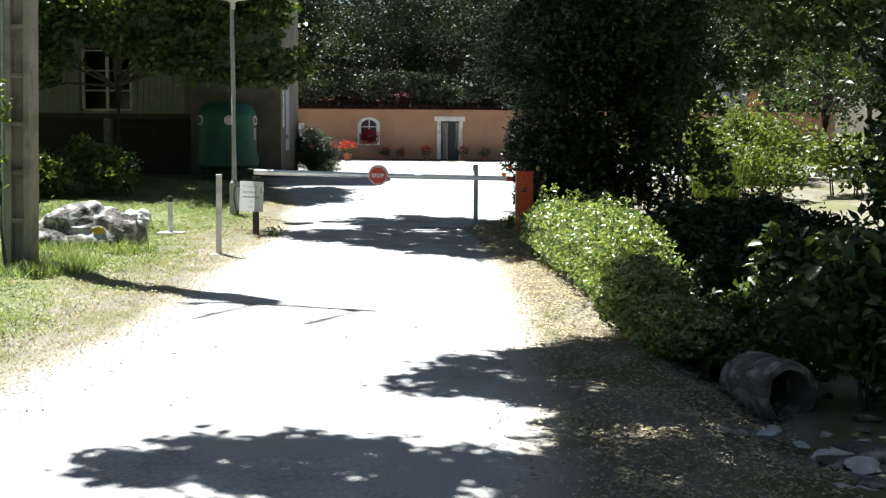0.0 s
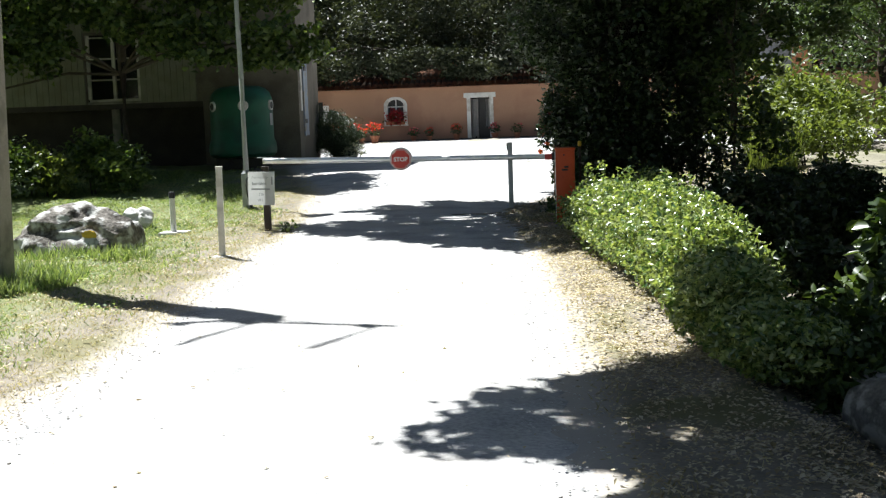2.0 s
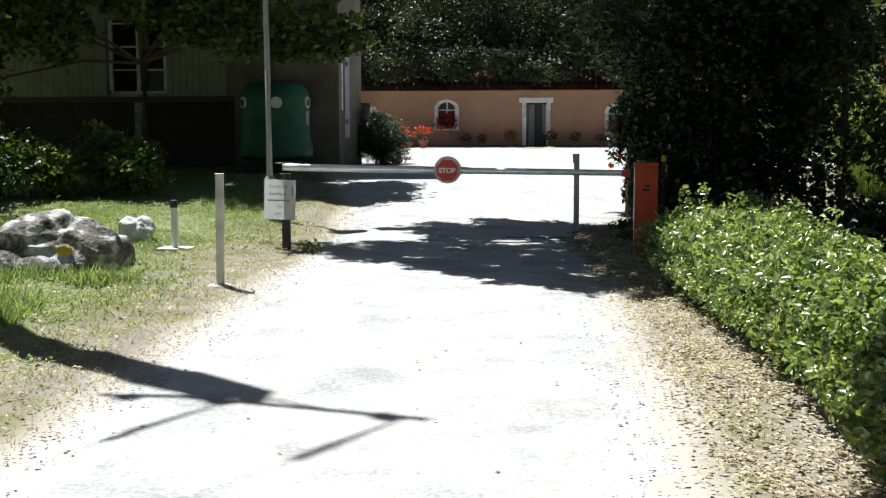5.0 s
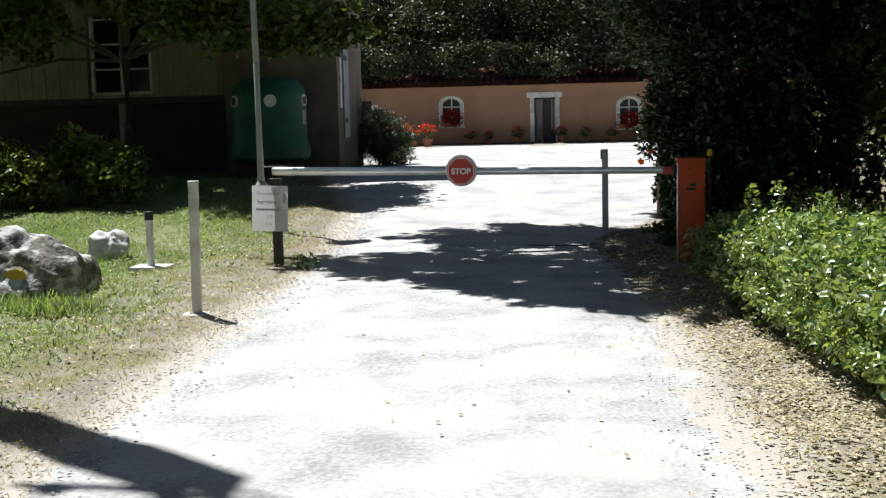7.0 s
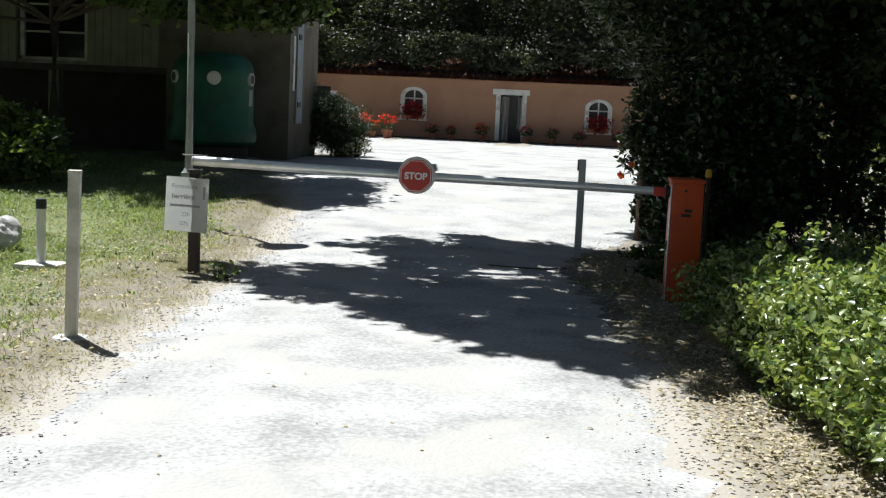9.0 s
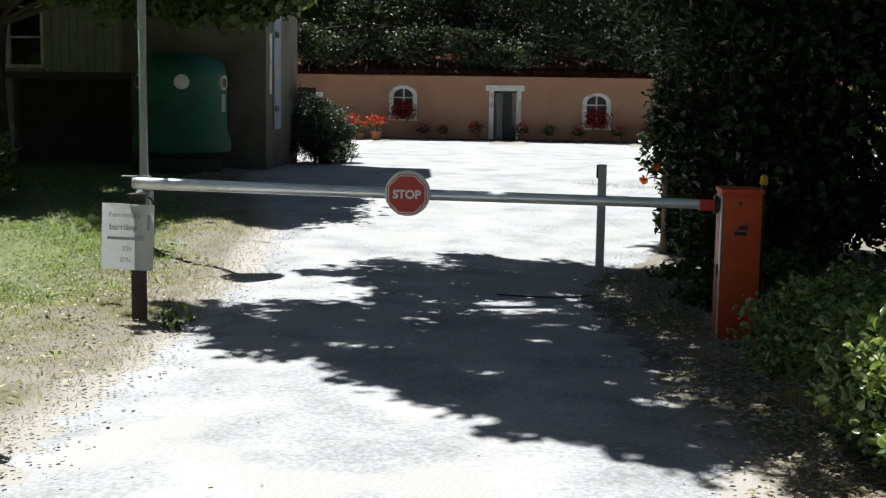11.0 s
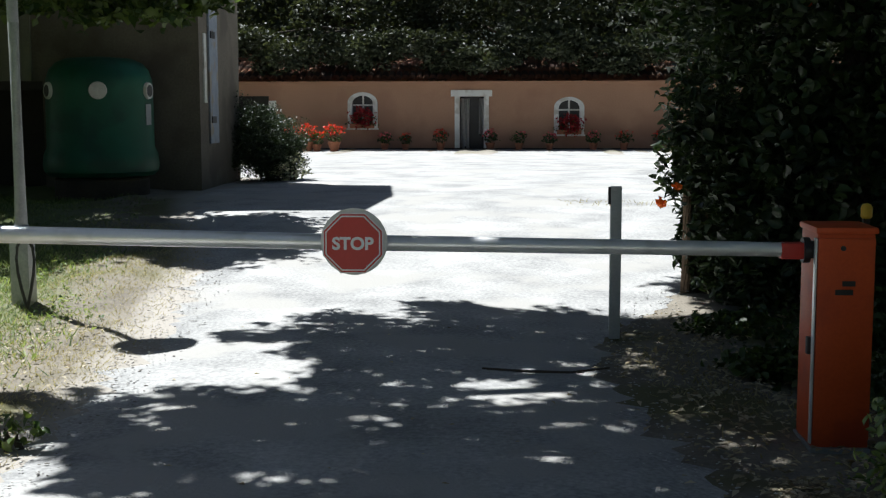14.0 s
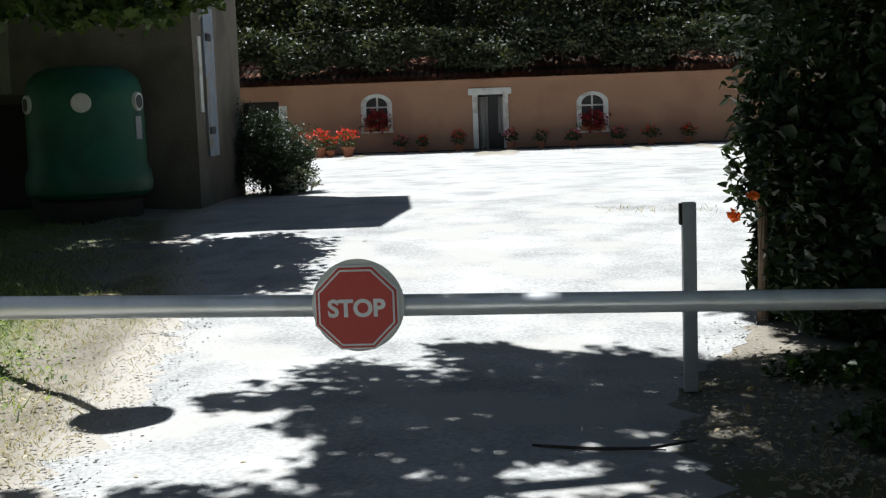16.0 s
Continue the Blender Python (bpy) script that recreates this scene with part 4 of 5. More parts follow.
for px, s, m, lab, n in ((-6.2, 1.25, L_RED, "clay pot with bright red geraniums", 130), (-5.9, 0.9, L_RED, "clay pot with red geraniums", 60), (-5.35, 1.2, L_RED, "clay pot with tall red geraniums", 110), (-6.75, 1.1, L_RED, "clay pot with scattered red geraniums", 70),
                         (-3.75, 0.85, L_PINKF, "clay pot with dark pink flowers", 45), (-3.1, 0.8, L_RED, "clay pot with sparse red flowers", 25), (-2.0, 0.95, L_RED, "clay pot with red geraniums by the door", 70),
                         (-0.45, 0.95, L_PINKF, "clay pot with pink geraniums by the door", 60), (0.45, 0.9, L_PINKF, "clay pot with dark leafy plant", 12), (1.4, 0.8, L_PINKF, "clay pot with small pink flowers", 40),
                         (2.75, 0.9, L_PINKF, "clay pot with deep pink flowers", 40), (3.7, 0.9, L_RED, "clay pot with dull red flowers", 40), (4.8, 0.9, L_RED, "clay pot with a few red flowers", 40)):
    yy = 42.8 if px < -5 else 44.45
    flower_pot(0.43 + (px - 0.43) * (yy - 5.1) / 39.4, yy, zat(px, yy), s, m, lab, n)
for x, z, m, lab in ((-4.5, 0.93, L_CRIMSON, "window box overflowing with dark red flowers"), (2.02, 0.73, L_CRIMSON, "window box with hanging dark red flowers")):
    b = thing("window_box", lab, "window box", (x, 44.86, z + 0.005))
    part("trough", box(-0.38, 0.38, -0.1, 0.02, 0.0, 0.14, 0.01), M_POT, b)
    part("foliage", leaves("foliage", blobs([(0, -0.06, 0.2, 0.4, 0.16, 0.22, 220)]), 0.08, L_TREE, 0.8), L_TREE, b)
    part("blossom", leaves("blossom", blobs([(0.02, -0.1, 0.3, 0.38, 0.18, 0.33, 420)], 0.5), 0.085, m, 0.8), m, b)


# ---- far garden cabin ----
cab2 = thing("garden_cabin", "small grey cabin with a pale roof among shrubs", "cabin", (9.7, 37, 0.3))
part("wall", box(-0.6, 0.7, 0, 2.2, -0.2, 3.1, 0.01), M_SLATE, cab2, "", False)
rf = box(-0.9, 1.0, -0.4, 2.6, 3.1, 3.25)
for v in rf.verts:
    v.co.z += v.co.x * -0.25 + 0.1
part("roof", rf, M_SLATE, cab2, "pale sloping sheet roof", False)
part("corner_post", box(0.6, 0.74, -0.06, 0.1, -0.2, 3.1, 0.01), M_WOOD, cab2, "brown corner post", False)
part("shutter", box(0.1, 0.65, -0.03, 0.0, 1.7, 2.9, 0.005), M_POT, cab2, "brick-red shutter", False)


# ---- barrier ----
def barrier():
    c = thing("barrier_cabinet", "tall orange barrier cabinet standing on dusty ground", "barrier", (1.75, 12.12, -0.02))
    part("body", box(-0.112, 0.148, -0.15, 0.16, 0.02, 1.02, 0.012), M_ORANGE, c)
    part("front_cover", box(-0.11, 0.146, -0.162, -0.152, 0.06, 1.0, 0.004), M_ORANGE, c)
    part("top_cap", box(-0.122, 0.158, -0.165, 0.175, 1.02, 1.05, 0.01), M_ORANGE, c)
    part("base_plate", box(-0.12, 0.155, -0.165, 0.18, -0.03, 0.02, 0.004), M_GALV, c)
    mark = part("nameplate", box(-0.03, 0.05, -0.167, -0.163, 0.74, 0.765), M_BLACK, c, "small dark maker's mark", False)
    part("wedge", box(0.0, 0.06, -0.167, -0.163, 0.78, 0.805, 0.002), M_BLACK, mark, "", False)
    part("lock", tube([(0.0, -0.162, 0.955), (0.0, -0.17, 0.955)], [0.012, 0.012], 12), M_BLACK, c)
    part("hinge", box(-0.132, -0.112, -0.1, -0.06, 0.45, 0.53, 0.004), M_BLACK, c)
    part("hinge", box(-0.132, -0.112, -0.1, -0.06, 0.9, 0.98, 0.004), M_BLACK, c)
    part("edge_rail", box(-0.124, -0.114, -0.16, -0.13, 0.04, 1.0, 0.003), M_ALU, c, "bright side rail")
    b = thing("barrier_boom", "long silver barrier boom lowered across the lane", "barrier", (1.62, 12.06, 0.915))
    tilt = 0.06 / 3.98
    part("pole", tube([(-0.11, 0, 0.11 * tilt), (-2.0, 0, 2.0 * tilt - 0.006), (-4.045, 0, 4.045 * tilt)], [0.034, 0.038, 0.043], 20), M_ALU, b)
    part("red_clamp", box(-0.13, 0.0, -0.035, 0.035, -0.04, 0.035, 0.006), M_RED, b, "red clamp at the boom's root")
    part("drive_flange", tube([(-0.03, 0, 0), (0.0, 0, 0)], [0.06, 0.06], 20), M_BLACK, b)
    part("end_cap", tube([(-4.045, 0, 4.045 * tilt), (-4.07, 0, 4.07 * tilt)], [0.045, 0.042], 20), M_POST, b)
    part("end_bracket", box(-4.155, -3.945, -0.015, 0.015, 4.045 * tilt + 0.04, 4.045 * tilt + 0.052, 0.003), M_GALV, b, "small steel bracket at the tip")
    r = thing("boom_rest", "dark brown steel post that carries the boom's tip", "post", (-2.435, 12.1, -0.02))
    part("post", box(-0.045, 0.045, -0.035, 0.045, 0.0, 0.9, 0.006), M_BROWN, r)
    part("fork", box(-0.06, 0.06, -0.05, 0.06, 0.9, 0.918, 0.004), M_BROWN, r)


barrier()


def letters(text, size, material, parent, at, name="lettering", bold=0.0, centre=True, thick=0.0015):
    cu = bpy.data.curves.new(name, "FONT")
    cu.body, cu.size, cu.extrude, cu.offset = text, size, thick, bold
    cu.align_x = "CENTER" if centre else "LEFT"
    tmp = new("tmp", cu)
    me = bpy.data.meshes.new_from_object(tmp.evaluated_get(bpy.context.evaluated_depsgraph_get()))
    bpy.data.objects.remove(tmp)
    me.materials.clear()
    me.materials.append(material)
    ob = part(name, me, material, parent, "the words " + text)
    ob.matrix_local = Matrix.Translation(at) @ Matrix.Rotation(radians(90), 4, "X")
    return ob


def octagon(r, y0, y1):
    bm = bmesh.new()
    bmesh.ops.create_cone(bm, segments=8, radius1=r, radius2=r, depth=abs(y1 - y0), cap_ends=True)
    bmesh.ops.transform(bm, matrix=Matrix.Translation((0, (y0 + y1) / 2, 0)) @ Matrix.Rotation(radians(90), 4, "X") @ Matrix.Rotation(radians(22.5), 4, "Z"), verts=bm.verts)
    return bm


sg = thing("stop_sign", "small red octagonal stop sign fixed to the boom", "sign", (-0.5, 12.0, 0.944))
bm = bmesh.new()
bmesh.ops.create_cone(bm, segments=40, radius1=0.158, radius2=0.158, depth=0.004, cap_ends=True)
bmesh.ops.transform(bm, matrix=Matrix.Translation((0.004, 0.012, 0.006)) @ Matrix.Rotation(radians(90), 4, "X"), verts=bm.verts)
part("backing_disc", bm, M_WHITE, sg, "white round backing")
part("panel", octagon(0.155, 0.0, 0.006), M_SIGN, sg, "white octagon rim", False)
part("red_field", octagon(0.148, -0.0035, -0.0005), M_RED, sg, "", False)
part("white_line", octagon(0.14, -0.006, -0.0036), M_SIGN, sg, "", False)
part("inner_field", octagon(0.133, -0.0085, -0.0061), M_RED, sg, "", False)
letters("STOP", 0.081, M_SIGN, sg, (0, -0.0105, -0.028), bold=0.0027)
part("bracket", box(-0.03, 0.03, 0.006, 0.03, -0.06, 0.06, 0.003), M_GALV, sg)

nt = thing("notice", "laminated white notice with closing hours tied to the post", "notice", (-2.55, 12.03, 0.36))
nt.matrix_world = pose(-2.495, 12.035, 0.36, 0, 2.0, 4)
sheetbm = bmesh.new()
grid = [[sheetbm.verts.new((-0.185 + 0.37 * i / 8, -0.008 + 0.012 * math.sin(i * 0.8) * (j / 8), 0.47 * j / 8)) for i in range(9)] for j in range(9)]
for j in range(8):
    for i in range(8):
        sheetbm.faces.new((grid[j][i], grid[j][i + 1], grid[j + 1][i + 1], grid[j + 1][i]))
bmesh.ops.solidify(sheetbm, geom=sheetbm.faces[:], thickness=0.003)
part("sheet", sheetbm, M_PAPER, nt)
letters("Fermeture", 0.052, M_INK, nt, (-0.02, -0.026, 0.375), thick=0.001)
letters("barri\u00e8re", 0.06, M_INK, nt, (-0.03, -0.026, 0.285), bold=0.001, thick=0.001)
part("ruled_bar", box(-0.14, 0.12, -0.026, -0.024, 0.215, 0.235), M_INK, nt, "", False)
letters("22h", 0.05, M_INK, nt, (0.0, -0.026, 0.135), thick=0.001)
letters("07h", 0.05, M_INK, nt, (-0.01, -0.026, 0.055), thick=0.001)
part("side_mark", box(0.14, 0.16, -0.026, -0.024, 0.29, 0.4), M_INK, nt, "", False)
part("tie", tube([(-0.0, 0.01, 0.36), (0.06, 0.06, 0.365), (0.12, 0.03, 0.36), (0.07, -0.012, 0.36)], [0.004] * 4, 6), M_GALV, nt)

bc = thing("beacon", "small amber warning lamp on a bracket behind the cabinet", "lamp", (1.98, 12.42, 0.0))
part("stalk", box(-0.015, 0.015, -0.015, 0.015, 0.0, 1.04), M_BROWN, bc)
part("lens", lathe([(0.02, 1.03), (0.028, 1.04), (0.028, 1.085), (0.02, 1.1), (0.008, 1.105)], 16), M_YELLOW, bc, "amber lens")

# ---- posts on the verges ----
wp = thing("white_post", "slim off-white square post leaning slightly in the grass", "post", (-2.29, 9.05, 0.0))
wp.matrix_world = pose(-2.29, 9.05, -0.02, 0, 0.8, 12)
part("shaft", box(-0.037, 0.037, -0.037, 0.037, 0.0, 1.06, 0.008), M_POST, wp)
part("cap", box(-0.04, 0.04, -0.04, 0.04, 1.06, 1.075, 0.004), M_POST, wp)
part("footing", lathe([(0.12, -0.02), (0.13, 0.0), (0.11, 0.03), (0.05, 0.035)], 14), M_PALE, wp, "pale stone footing")

sp = thing("bollard_light", "short white garden bollard with a black cap", "bollard", (-3.755, 11.95, 0.0))
part("shaft", tube([(0, 0, 0.0), (0, 0, 0.5)], [0.04, 0.04], 20), M_WHITE, sp)
part("cap", lathe([(0.046, 0.5), (0.046, 0.57), (0.04, 0.585), (0.01, 0.59)], 20), M_BLACK, sp, "black cap")
part("footing", box(-0.19, 0.2, -0.15, 0.16, -0.04, 0.025, 0.02), M_PALE, sp, "pale concrete footing")

bp = thing("steel_post", "grey square steel post at the lane's edge", "post", (0.945, 14.62, zat(0.945, 14.62)))
part("shaft", box(-0.037, 0.037, -0.037, 0.037, 0.0, 1.01, 0.006), M_STEEL, bp)
part("cap", box(-0.037, 0.037, -0.037, 0.037, 1.01, 1.04, 0.008), M_STEEL, bp)
part("latch_plate", box(-0.052, -0.037, -0.03, 0.03, 0.92, 1.035, 0.004), M_BROWN, bp, "dark side plate")

lp = thing("lamp_post", "thin grey lamp post with a flat dish lamp", "street lamp", (-3.58, 15.62, zat(-3.58, 15.62)))
part("base_tube", box(-0.075, 0.075, -0.075, 0.075, 0.0, 0.6, 0.012), M_GALV, lp)
part("pole", tube([(0, 0, 0.58), (0, 0, 2.2), (-0.02, 0, 3.9)], [0.05, 0.042, 0.035], 16), M_GALV, lp)
part("collar", lathe([(0.07, 0.58), (0.078, 0.6), (0.06, 0.63), (0.05, 0.65)], 16), M_GALV, lp)
lamp_head = part("lamp_head", lathe([(0.04, 3.78), (0.055, 3.93), (0.26, 3.96), (0.285, 4.0), (0.2, 4.05), (0.05, 4.08)], 28), M_WHITE, lp, "white dish lamp")
part("bulb_cover", lathe([(0.03, 3.9), (0.085, 3.92), (0.085, 3.95), (0.03, 3.955)], 16), M_CURTAIN, lamp_head)
coil = thing("cable_loop", "loop of dark cable hanging at the lamp post", "cable", (-3.5, 15.42, zat(-3.5, 15.42)))
part("loop", tube([(0.03 + 0.07 * math.sin(a * 2), -0.02, 0.02 + 0.55 * abs(math.sin(a))) for a in np.linspace(0, math.pi, 13)], [0.012] * 13, 6), M_BLACK, coil)


def utility_pole():
    p = thing("utility_pole", "tall ribbed concrete utility pole with recessed panels", "utility pole", (-4.27, 7.4, 0.0))
    H = 9.8
    p.matrix_world = pose(-4.27, 7.4, 0, -3.2, 0, 0)
    for x in (-0.11, 0.11):
        part("flange", box(x - 0.035, x + 0.035, -0.15, 0.15, -0.1, H, 0.008), M_CONC, p)
    part("web", box(-0.075, 0.075, -0.04, 0.04, -0.1, H), M_CONC, p, "recessed darker web", False)
    for k in range(15):
        part("rib", box(-0.075, 0.075, -0.13, 0.13, 0.52 + 0.57 * k, 0.58 + 0.57 * k, 0.006), M_CONC, p)
    arm = part("cross_arm", box(-0.75, 1.28, -0.03, 0.03, 9.3, 9.38, 0.006), M_GALV, p, "steel cross arm with insulators")
    arm.location = (0, -0.2, 0)
    arm.rotation_euler = (0, 0, radians(-13))
    for x in (-0.6, 0.0, 1.0):
        part("insulator", lathe([(0.04, 9.38), (0.08, 9.42), (0.04, 9.45), (0.08, 9.49), (0.04, 9.52), (0.07, 9.56), (0.03, 9.6)], 12), M_BROWN, arm).location = (x, 0, 0)
    for x in (0.1, 1.15):
        end = Vector((-3.8 + x, -17.0, 8.6))
        start = Vector((x, -0.05, 9.34))
        one, two = start.lerp(end, 0.034), start.lerp(end, 0.05)
        part("tension_insulator", tube([start, one, two], [0.01, 0.035, 0.035], 10), M_BROWN, arm)
        part("cable", tube([two] + [two.lerp(end, f / 12) + Vector((0, 0, -1.6 * (f / 12) * (1 - f / 12))) for f in range(1, 13)], [0.006] * 13, 6), M_BLACK, arm, "thin dark overhead cable")
    part("stay", tube([(0.1, -0.12, 8.6), (0.72, -0.36, 9.3)], [0.015, 0.015], 6), M_GALV, p)
    part("side_pipe", tube([(-0.2, -0.06, -0.1), (-0.2, -0.06, 4.0)], [0.03, 0.03], 10), M_GALV, p, "grey conduit")


utility_pole()


# ---- stones and pipe ----
def rock(name, label, at, size, material, seed=0.0, cut=0.3, level=4):
    bm = bmesh.new()
    bmesh.ops.create_icosphere(bm, subdivisions=level, radius=1)
    own = np.random.default_rng(int(seed) + 11)
    planes = [Vector(own.normal(size=3)).normalized() for k in range(9)]
    for v in bm.verts:
        p = v.co.normalized()
        r = 1.0
        for q in planes:
            d = p.dot(q)
            if d > 1 - cut:
                r = min(r, (1 - cut) / d)
        r += 0.13 * noise.noise(p * 1.9 + Vector((seed, 0, 0))) + 0.07 * noise.noise(p * 4.2 + Vector((0, seed, 0))) - 0.06 * abs(noise.noise(p * 3.1 + Vector((0, 0, seed)))) + 0.025 * noise.noise(p * 11)
        v.co = Vector((p.x * size[0] * r, p.y * size[1] * r, p.z * size[2] * r))
    me = finish(bm, name, material)
    ob = new(name, me)
    ob.matrix_world = pose(*at)
    return tagged(ob, label, "rock")


bo = rock("boulder", "big grey boulder with pale lichen and a yellow patch", (-4.55, 10.25, 0.13), (0.98, 0.62, 0.6), M_ROCK, 3.0, 0.26, 5)
for v in bo.data.vertices:
    v.co.z *= 0.9 + 0.2 * v.co.x if v.co.z > 0 else 1.0
    v.co.x = min(v.co.x, 0.8 + 0.12 * (0.3 - v.co.z) + 0.25 * (v.co.x - 0.8))
lich = bmesh.new()
bmesh.ops.create_icosphere(lich, subdivisions=3, radius=1)
for v in lich.verts:
    p = v.co.copy()
    k = 1 + 0.4 * noise.noise(p * 3)
    v.co = Vector((p.x * 0.09 * k, p.y * 0.02, p.z * 0.05 * k))
lo = part("lichen", lich, M_LICHEN, bo, "yellow lichen patch")
lo.location = min((v.co for v in bo.data.vertices if abs(v.co.x - 0.34) < 0.06 and abs(v.co.z - 0.13) < 0.06), key=lambda c: c.y)
rock("stone", "pale upright stone in the grass", (-4.5, 12.7, 0.1), (0.25, 0.2, 0.32), M_PALE, 8.0, 0.45)
for k in range(34):
    x, y, q = 3.62 + rng.normal(0, 0.34), 0.42 + rng.normal(0, 0.38), 0.045 + 0.085 * rng.random() ** 2
    # Every third stone is pale; its brightness helps out the sun flecks.
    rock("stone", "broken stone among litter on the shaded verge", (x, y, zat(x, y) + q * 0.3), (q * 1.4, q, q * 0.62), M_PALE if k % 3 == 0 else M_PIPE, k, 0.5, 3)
pp = thing("drain_pipe", "broken concrete drain pipe lying open in the ditch", "pipe")
pp.matrix_world = pose(3.23, 1.84, -0.05, 91, 0, 24) @ Matrix.Diagonal((0.86, 0.86, 0.86, 1))
ring = []
shell = bmesh.new()
for i, z in enumerate((0.0, 0.12, 0.14, 0.26, 0.28, 0.42, 0.44, 0.55, 0.6)):
    bulge = (0.0, 0.0, 0.012, 0.012, 0.0, 0.0, 0.016, 0.016, 0.006)[i]
    row = []
    for r in (0.245 + bulge, 0.195):
        for q in range(36):
            a = 2 * math.pi * q / 36
            zz = z + (0.018 * math.sin(a * 2 + 1) + 0.008 * math.sin(a * 7) if i > 6 else 0)
            row.append(shell.verts.new((r * math.cos(a), r * math.sin(a), zz)))
    ring.append(row)
for one, two in zip(ring, ring[1:]):
    for off, flip in ((0, 1), (36, -1)):
        for q in range(36):
            shell.faces.new((one[off + q], one[off + (q + 1) % 36], two[off + (q + 1) % 36], two[off + q])[::flip])
for row in (ring[0], ring[-1]):
    for q in range(36):
        shell.faces.new((row[q], row[(q + 1) % 36], row[36 + (q + 1) % 36], row[36 + q]))
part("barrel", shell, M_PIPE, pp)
# Added black plug; it stands for the shade inside the barrel.
part("dark_plug", lathe([(0.194, 0.02), (0.194, 0.06), (0.1, 0.08)], 20), M_BLACK, pp, "inner end coloured black for the pipe's shade")


# ---- grass, litter and gravel ----
def blades(name, label, xy, h, material, width=0.008, lean=0.5):
    n = len(xy)
    z = bumps(xy[:, 0], xy[:, 1]) - 0.02
    base = np.column_stack([xy, z])
    a = rng.uniform(0, 2 * math.pi, n)
    side = np.column_stack([np.cos(a), np.sin(a), np.zeros(n)]) * width * rng.uniform(0.6, 1.4, (n, 1))
    hh = h * rng.uniform(0.4, 1.4, (n, 1)) if np.isscalar(h) else h[:, None] * rng.uniform(0.4, 1.4, (n, 1))
    tip = base + np.column_stack([rng.normal(0, lean, n), rng.normal(0, lean, n), np.ones(n)]) * hh
    v = np.stack([base - side, base + side, tip], 1).reshape(-1, 3)
    ob = new(name, raw(name, v, np.arange(3 * n).reshape(-1, 3), material))
    return tagged(ob, label, "grass", kind="stuff")


def scatter(n, x0, x1, y0, y1, keep):
    p = np.column_stack([rng.uniform(x0, x1, n), rng.uniform(y0, y1, n)])
    return p[rng.uniform(0, 1, n) < keep(p[:, 0], p[:, 1])]


def left_gap(x, y):
    return np.interp(y, ROAD_Y, ROAD_L) - x


def right_gap(x, y):
    return x - np.interp(y, ROAD_Y, ROAD_R)


patchy = lambda x, y: 0.5 + 0.5 * np.sin(x * 1.7 + 0.6 * np.sin(y * 1.3)) * np.sin(y * 1.1 + x * 0.5)
g1 = scatter(420000, -9, -1.6, -3, 22.5, lambda x, y: ease(0.35, 2.0, left_gap(x, y)) * (0.4 + 0.6 * patchy(x, y)))
blades("grass", "short green grass with worn patches", g1, 0.025 + 0.045 * patchy(g1[:, 0], g1[:, 1]), L_GRASS, 0.006, 0.8)
g2 = scatter(300000, -8, -1.2, -3, 20, lambda x, y: ease(-0.05, 0.3, left_gap(x, y)) * (1 - 0.5 * ease(1.2, 2.6, left_gap(x, y))) * (0.35 + 0.65 * patchy(y, x)))
blades("dry_grass", "bleached dry grass along the lane", g2, 0.03, L_DRY, 0.0045, 1.1)
g3 = scatter(9000, -5.2, -3.2, 5.6, 9.6, lambda x, y: (np.abs(np.hypot(x + 4.15, (y - 7.1) * 0.8)) < 0.9) | (np.hypot(x + 4.2, (y - 9.55) * 2) < 0.95))
blades("tall_grass", "taller green tufts round pole and boulder", g3, 0.15, L_GRASS, 0.009)
g4 = scatter(26000, 0.9, 3.2, -2, 15, lambda x, y: ease(0.1, 0.3, right_gap(x, y)) * np.where(patchy(x * 2, y * 1.5) > 0.62, 0.7, 0.06))
blades("dry_grass", "thin dry grass among fallen leaves", g4, 0.045, L_DRY, 0.006, 0.9)
g5 = scatter(9000, 0.9, 6.5, 17, 23, lambda x, y: np.where((x < 3.4), 0.7 * (np.abs(y - 21.9 + 0.25 * (x - 1)) < 0.28), ease(0.1, 0.5, right_gap(x, y)) * 0.8))
blades("dry_grass", "dry grass at the bend of the lane", g5, 0.07, L_DRY, 0.008, 0.7)
g7 = scatter(5000, 1.6, 2.4, 9.6, 10.8, lambda x, y: (np.hypot(x - 1.98, (y - 10.15) * 0.8) < 0.22) * 1.0)
blades("dry_grass", "pale dry tuft at the foot of the shaded shrub", g7, 0.12, L_DRY, 0.004, 0.6)
tf = scatter(5000, 5.2, 6.6, 18.6, 20.4, lambda x, y: np.hypot(x - 5.9, y - 19.5) < 0.5)
blades("ornamental_grass", "feathery pale clump of tall grass", tf, 0.8, L_SUNNY, 0.008, 0.3)


g6 = scatter(30000, -8, -1.9, -1, 18, lambda x, y: ease(0.35, 1.0, left_gap(x, y)) * (patchy(x * 2.3 + 1, y * 2.1) > 0.55) * 0.7)
weeds = leaves("weeds", np.column_stack([g6, bumps(g6[:, 0], g6[:, 1]) + rng.uniform(0.0, 0.05, len(g6))]), 0.045, L_GRASS, 0.5, 0.8, 0.3)
tagged(new("weeds", weeds), "low broad-leaved weeds among the grass", "weeds", kind="stuff")


def litter(name, label, xy, size, material, flat=0.75):
    z = bumps(xy[:, 0], xy[:, 1]) + 0.008
    me = leaves(name, np.column_stack([xy, z + rng.uniform(0, 0.018, len(xy))]), size, material, 0.55, 0.5, flat)
    return tagged(new(name, me), label, "leaf litter", kind="stuff")


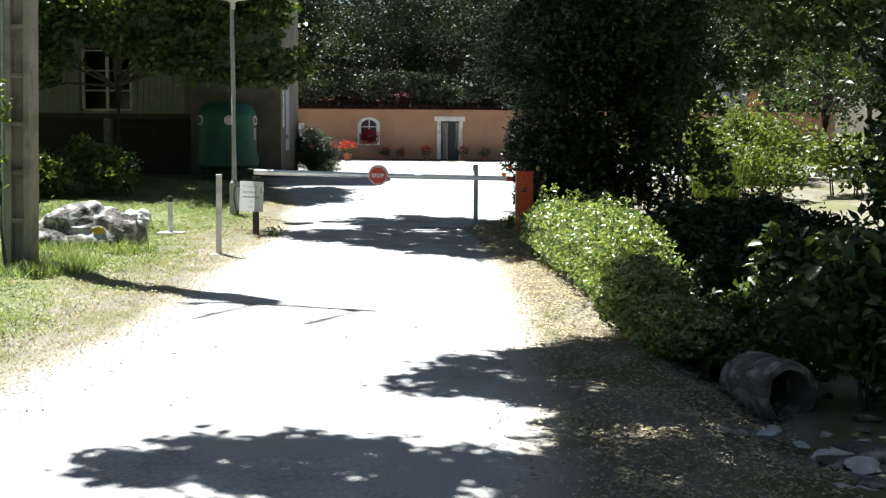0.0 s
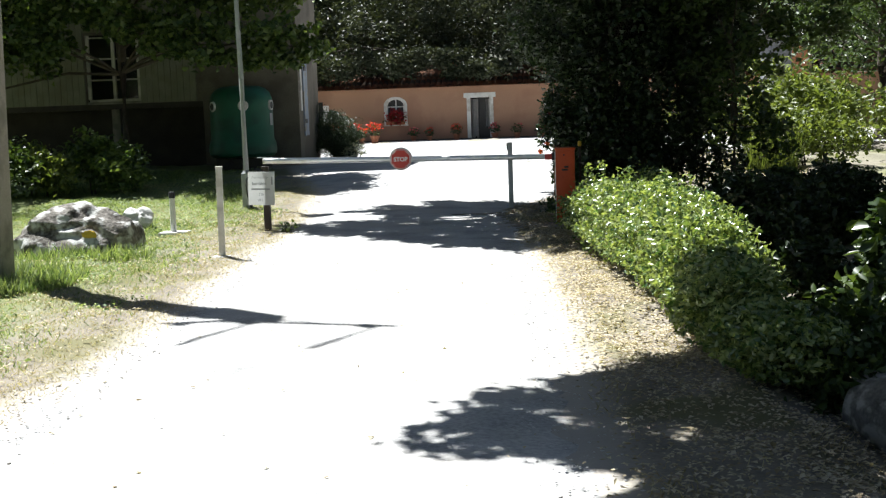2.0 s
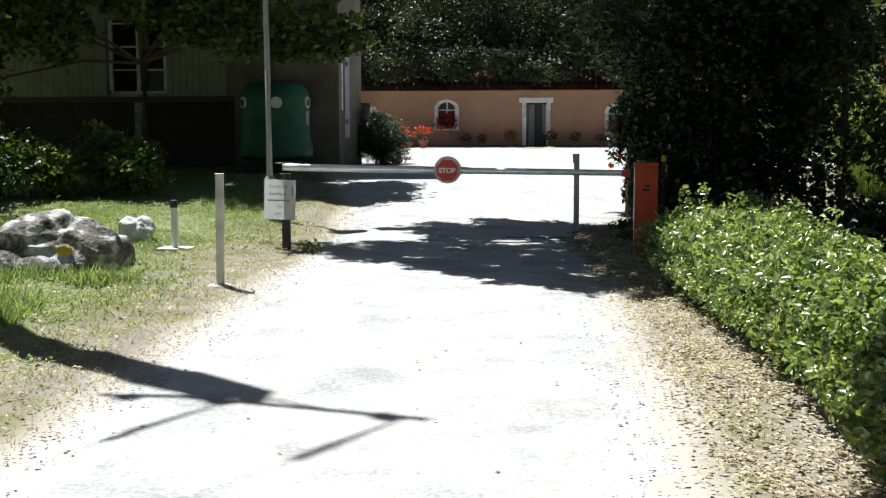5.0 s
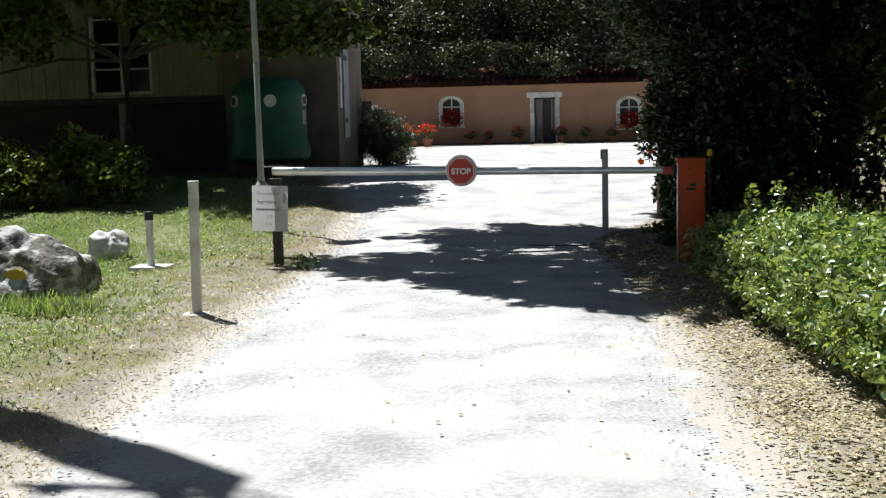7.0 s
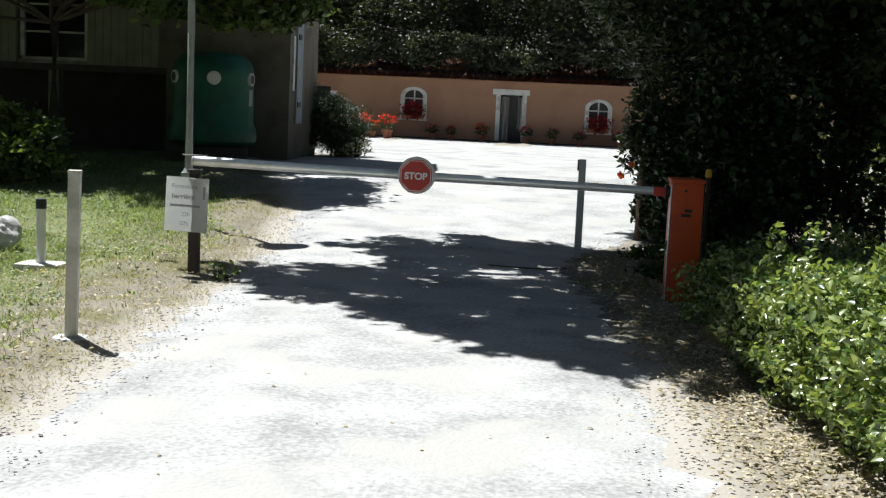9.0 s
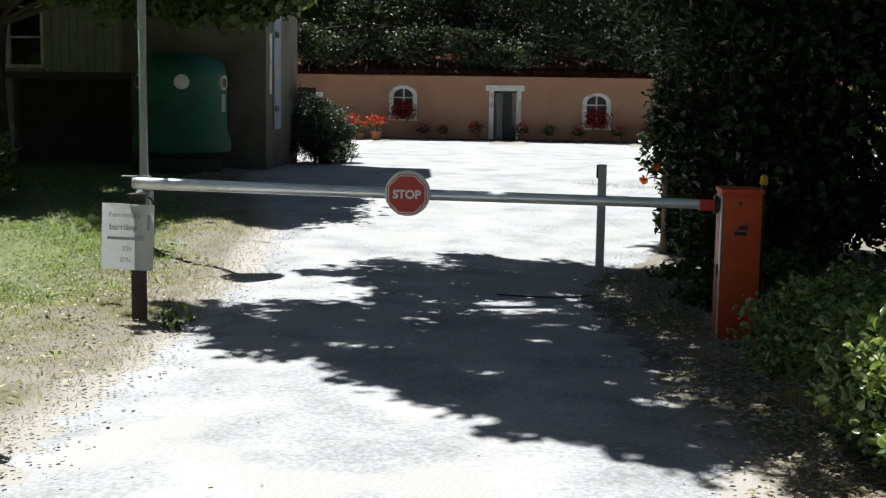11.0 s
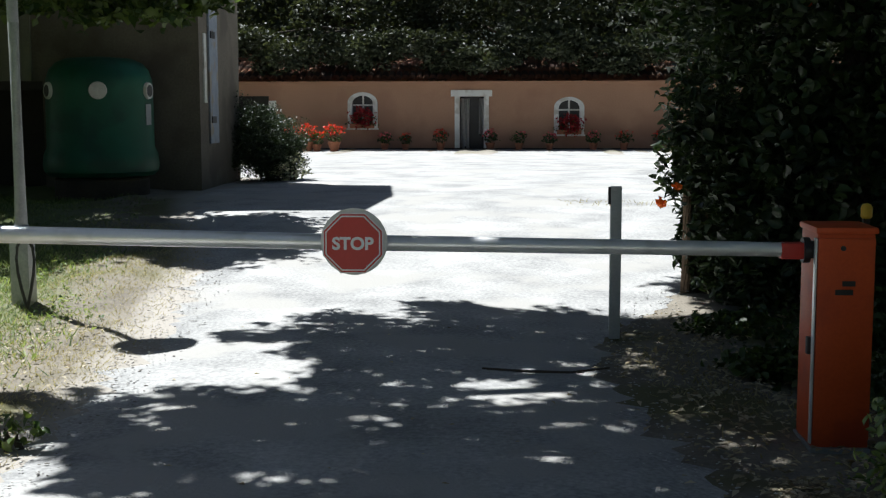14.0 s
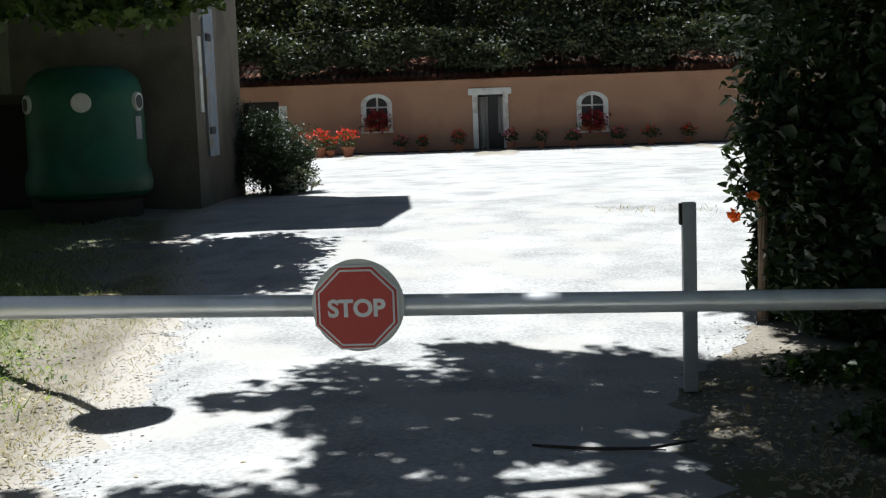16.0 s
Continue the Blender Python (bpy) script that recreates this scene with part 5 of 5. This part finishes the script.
l1 = scatter(62000, 1.2, 3.4, -2, 11.5, lambda x, y: ease(0.0, 0.55, right_gap(x, y)) * (0.35 + 0.65 * patchy(x * 2.2, y * 1.8)) * (0.7 + 0.3 * ease(2.6, 3.8, y)))
litter("leaf_litter", "dry tan leaves fallen along the verge", l1, 0.038, L_LITTER, 0.9)
l2 = scatter(7000, 0.6, 3.2, 9.5, 15.5, lambda x, y: ease(-0.2, 0.4, right_gap(x, y)) * 0.8)
litter("leaf_litter", "shaded dry leaves beside the barrier", l2, 0.05, L_LITTER)
l3 = scatter(7000, -4.5, -1.4, 1, 15, lambda x, y: ease(0.0, 0.4, left_gap(x, y)) * 0.5)
litter("leaf_litter", "scattered dry leaves in the grass", l3, 0.04, L_LITTER)
l4 = scatter(420, -1.8, 1.4, -3, 15, lambda x, y: np.full(len(x), 0.5))
litter("leaf_litter", "a few dry leaves on the lane", l4, 0.035, L_LITTER)

pb = scatter(20000, -2.7, 2.0, -3, 18, lambda x, y: np.clip(1.1 - np.abs(np.minimum(np.abs(left_gap(x, y)), np.abs(right_gap(x, y)))) / 0.35, 0.03, 1))
oct_v = np.array([(1, 0, 0), (0, 1, 0), (-1, 0, 0), (0, -1, 0), (0, 0, 0.34), (0, 0, -0.3)])
oct_f = np.array([(0, 1, 4), (1, 2, 4), (2, 3, 4), (3, 0, 4), (1, 0, 5), (2, 1, 5), (3, 2, 5), (0, 3, 5)])
sz = rng.uniform(0.004, 0.013, (len(pb), 1, 1))
pv = oct_v[None] * rng.uniform(0.6, 1.3, (len(pb), 6, 3)) * sz + np.column_stack([pb, bumps(pb[:, 0], pb[:, 1]) + 0.008])[:, None]
pc = scatter(22000, -3.2, 2.2, -2, 20, lambda x, y: np.clip(1.0 - np.abs(np.minimum(left_gap(x, y) - 0.1, 9)) / 0.55, 0, 1) * 0.8 + np.clip(1 - np.abs(right_gap(x, y)) / 0.25, 0, 1) * 0.25)
sc = rng.uniform(0.004, 0.014, (len(pc), 1, 1))
cv = oct_v[None] * rng.uniform(0.6, 1.3, (len(pc), 6, 3)) * sc + np.column_stack([pc, bumps(pc[:, 0], pc[:, 1]) + 0.006])[:, None]
coarse = raw("gravel", cv.reshape(-1, 3), (oct_f[None] + np.arange(len(pc))[:, None, None] * 6).reshape(-1, 3), M_GRIT)
tagged(new("gravel", coarse), "coarse grey-brown gravel where lane meets grass", "gravel", kind="stuff")
gravel = raw("gravel", pv.reshape(-1, 3), (oct_f[None] + np.arange(len(pb))[:, None, None] * 6).reshape(-1, 3), M_PALE)
tagged(new("gravel", gravel), "loose pale gravel along the lane's edges", "gravel", kind="stuff")

tw = thing("twig", "thin dark fallen twig on the lane", "twig", (0.45, 13.5, 0.02))
part("stem", tube([(-0.38, 0.04, 0.0), (-0.1, -0.06, 0.005), (0.15, -0.05, 0.0), (0.38, 0.04, 0.01)], [0.006, 0.009, 0.008, 0.005], 6), M_BARK, tw)
part("side_shoot", tube([(0.1, -0.055, 0.0), (0.22, -0.13, 0.015)], [0.005, 0.003], 6), M_BARK, tw)
bd = thing("wooden_board", "weathered red-brown board standing behind the vine", "board", (2.05, 16.52, zat(2.05, 16.52)))
part("plank", box(-0.25, 0.02, -0.015, 0.015, -0.05, 0.95, 0.004), M_WOOD, bd)
part("plank", box(0.028, 0.3, -0.018, 0.012, -0.05, 0.92, 0.004), M_WOOD, bd)
for x in (1.68, 1.86):
    fp = thing("fence_stake", "short weathered wooden stake under the vine", "stake", (x, 16.45, zat(x, 16.45)))
    part("stake", tube([(0, 0, -0.05), (0.01, 0, 0.4), (0.0, 0.01, 0.85)], [0.045, 0.042, 0.035], 10), M_WOOD, fp)
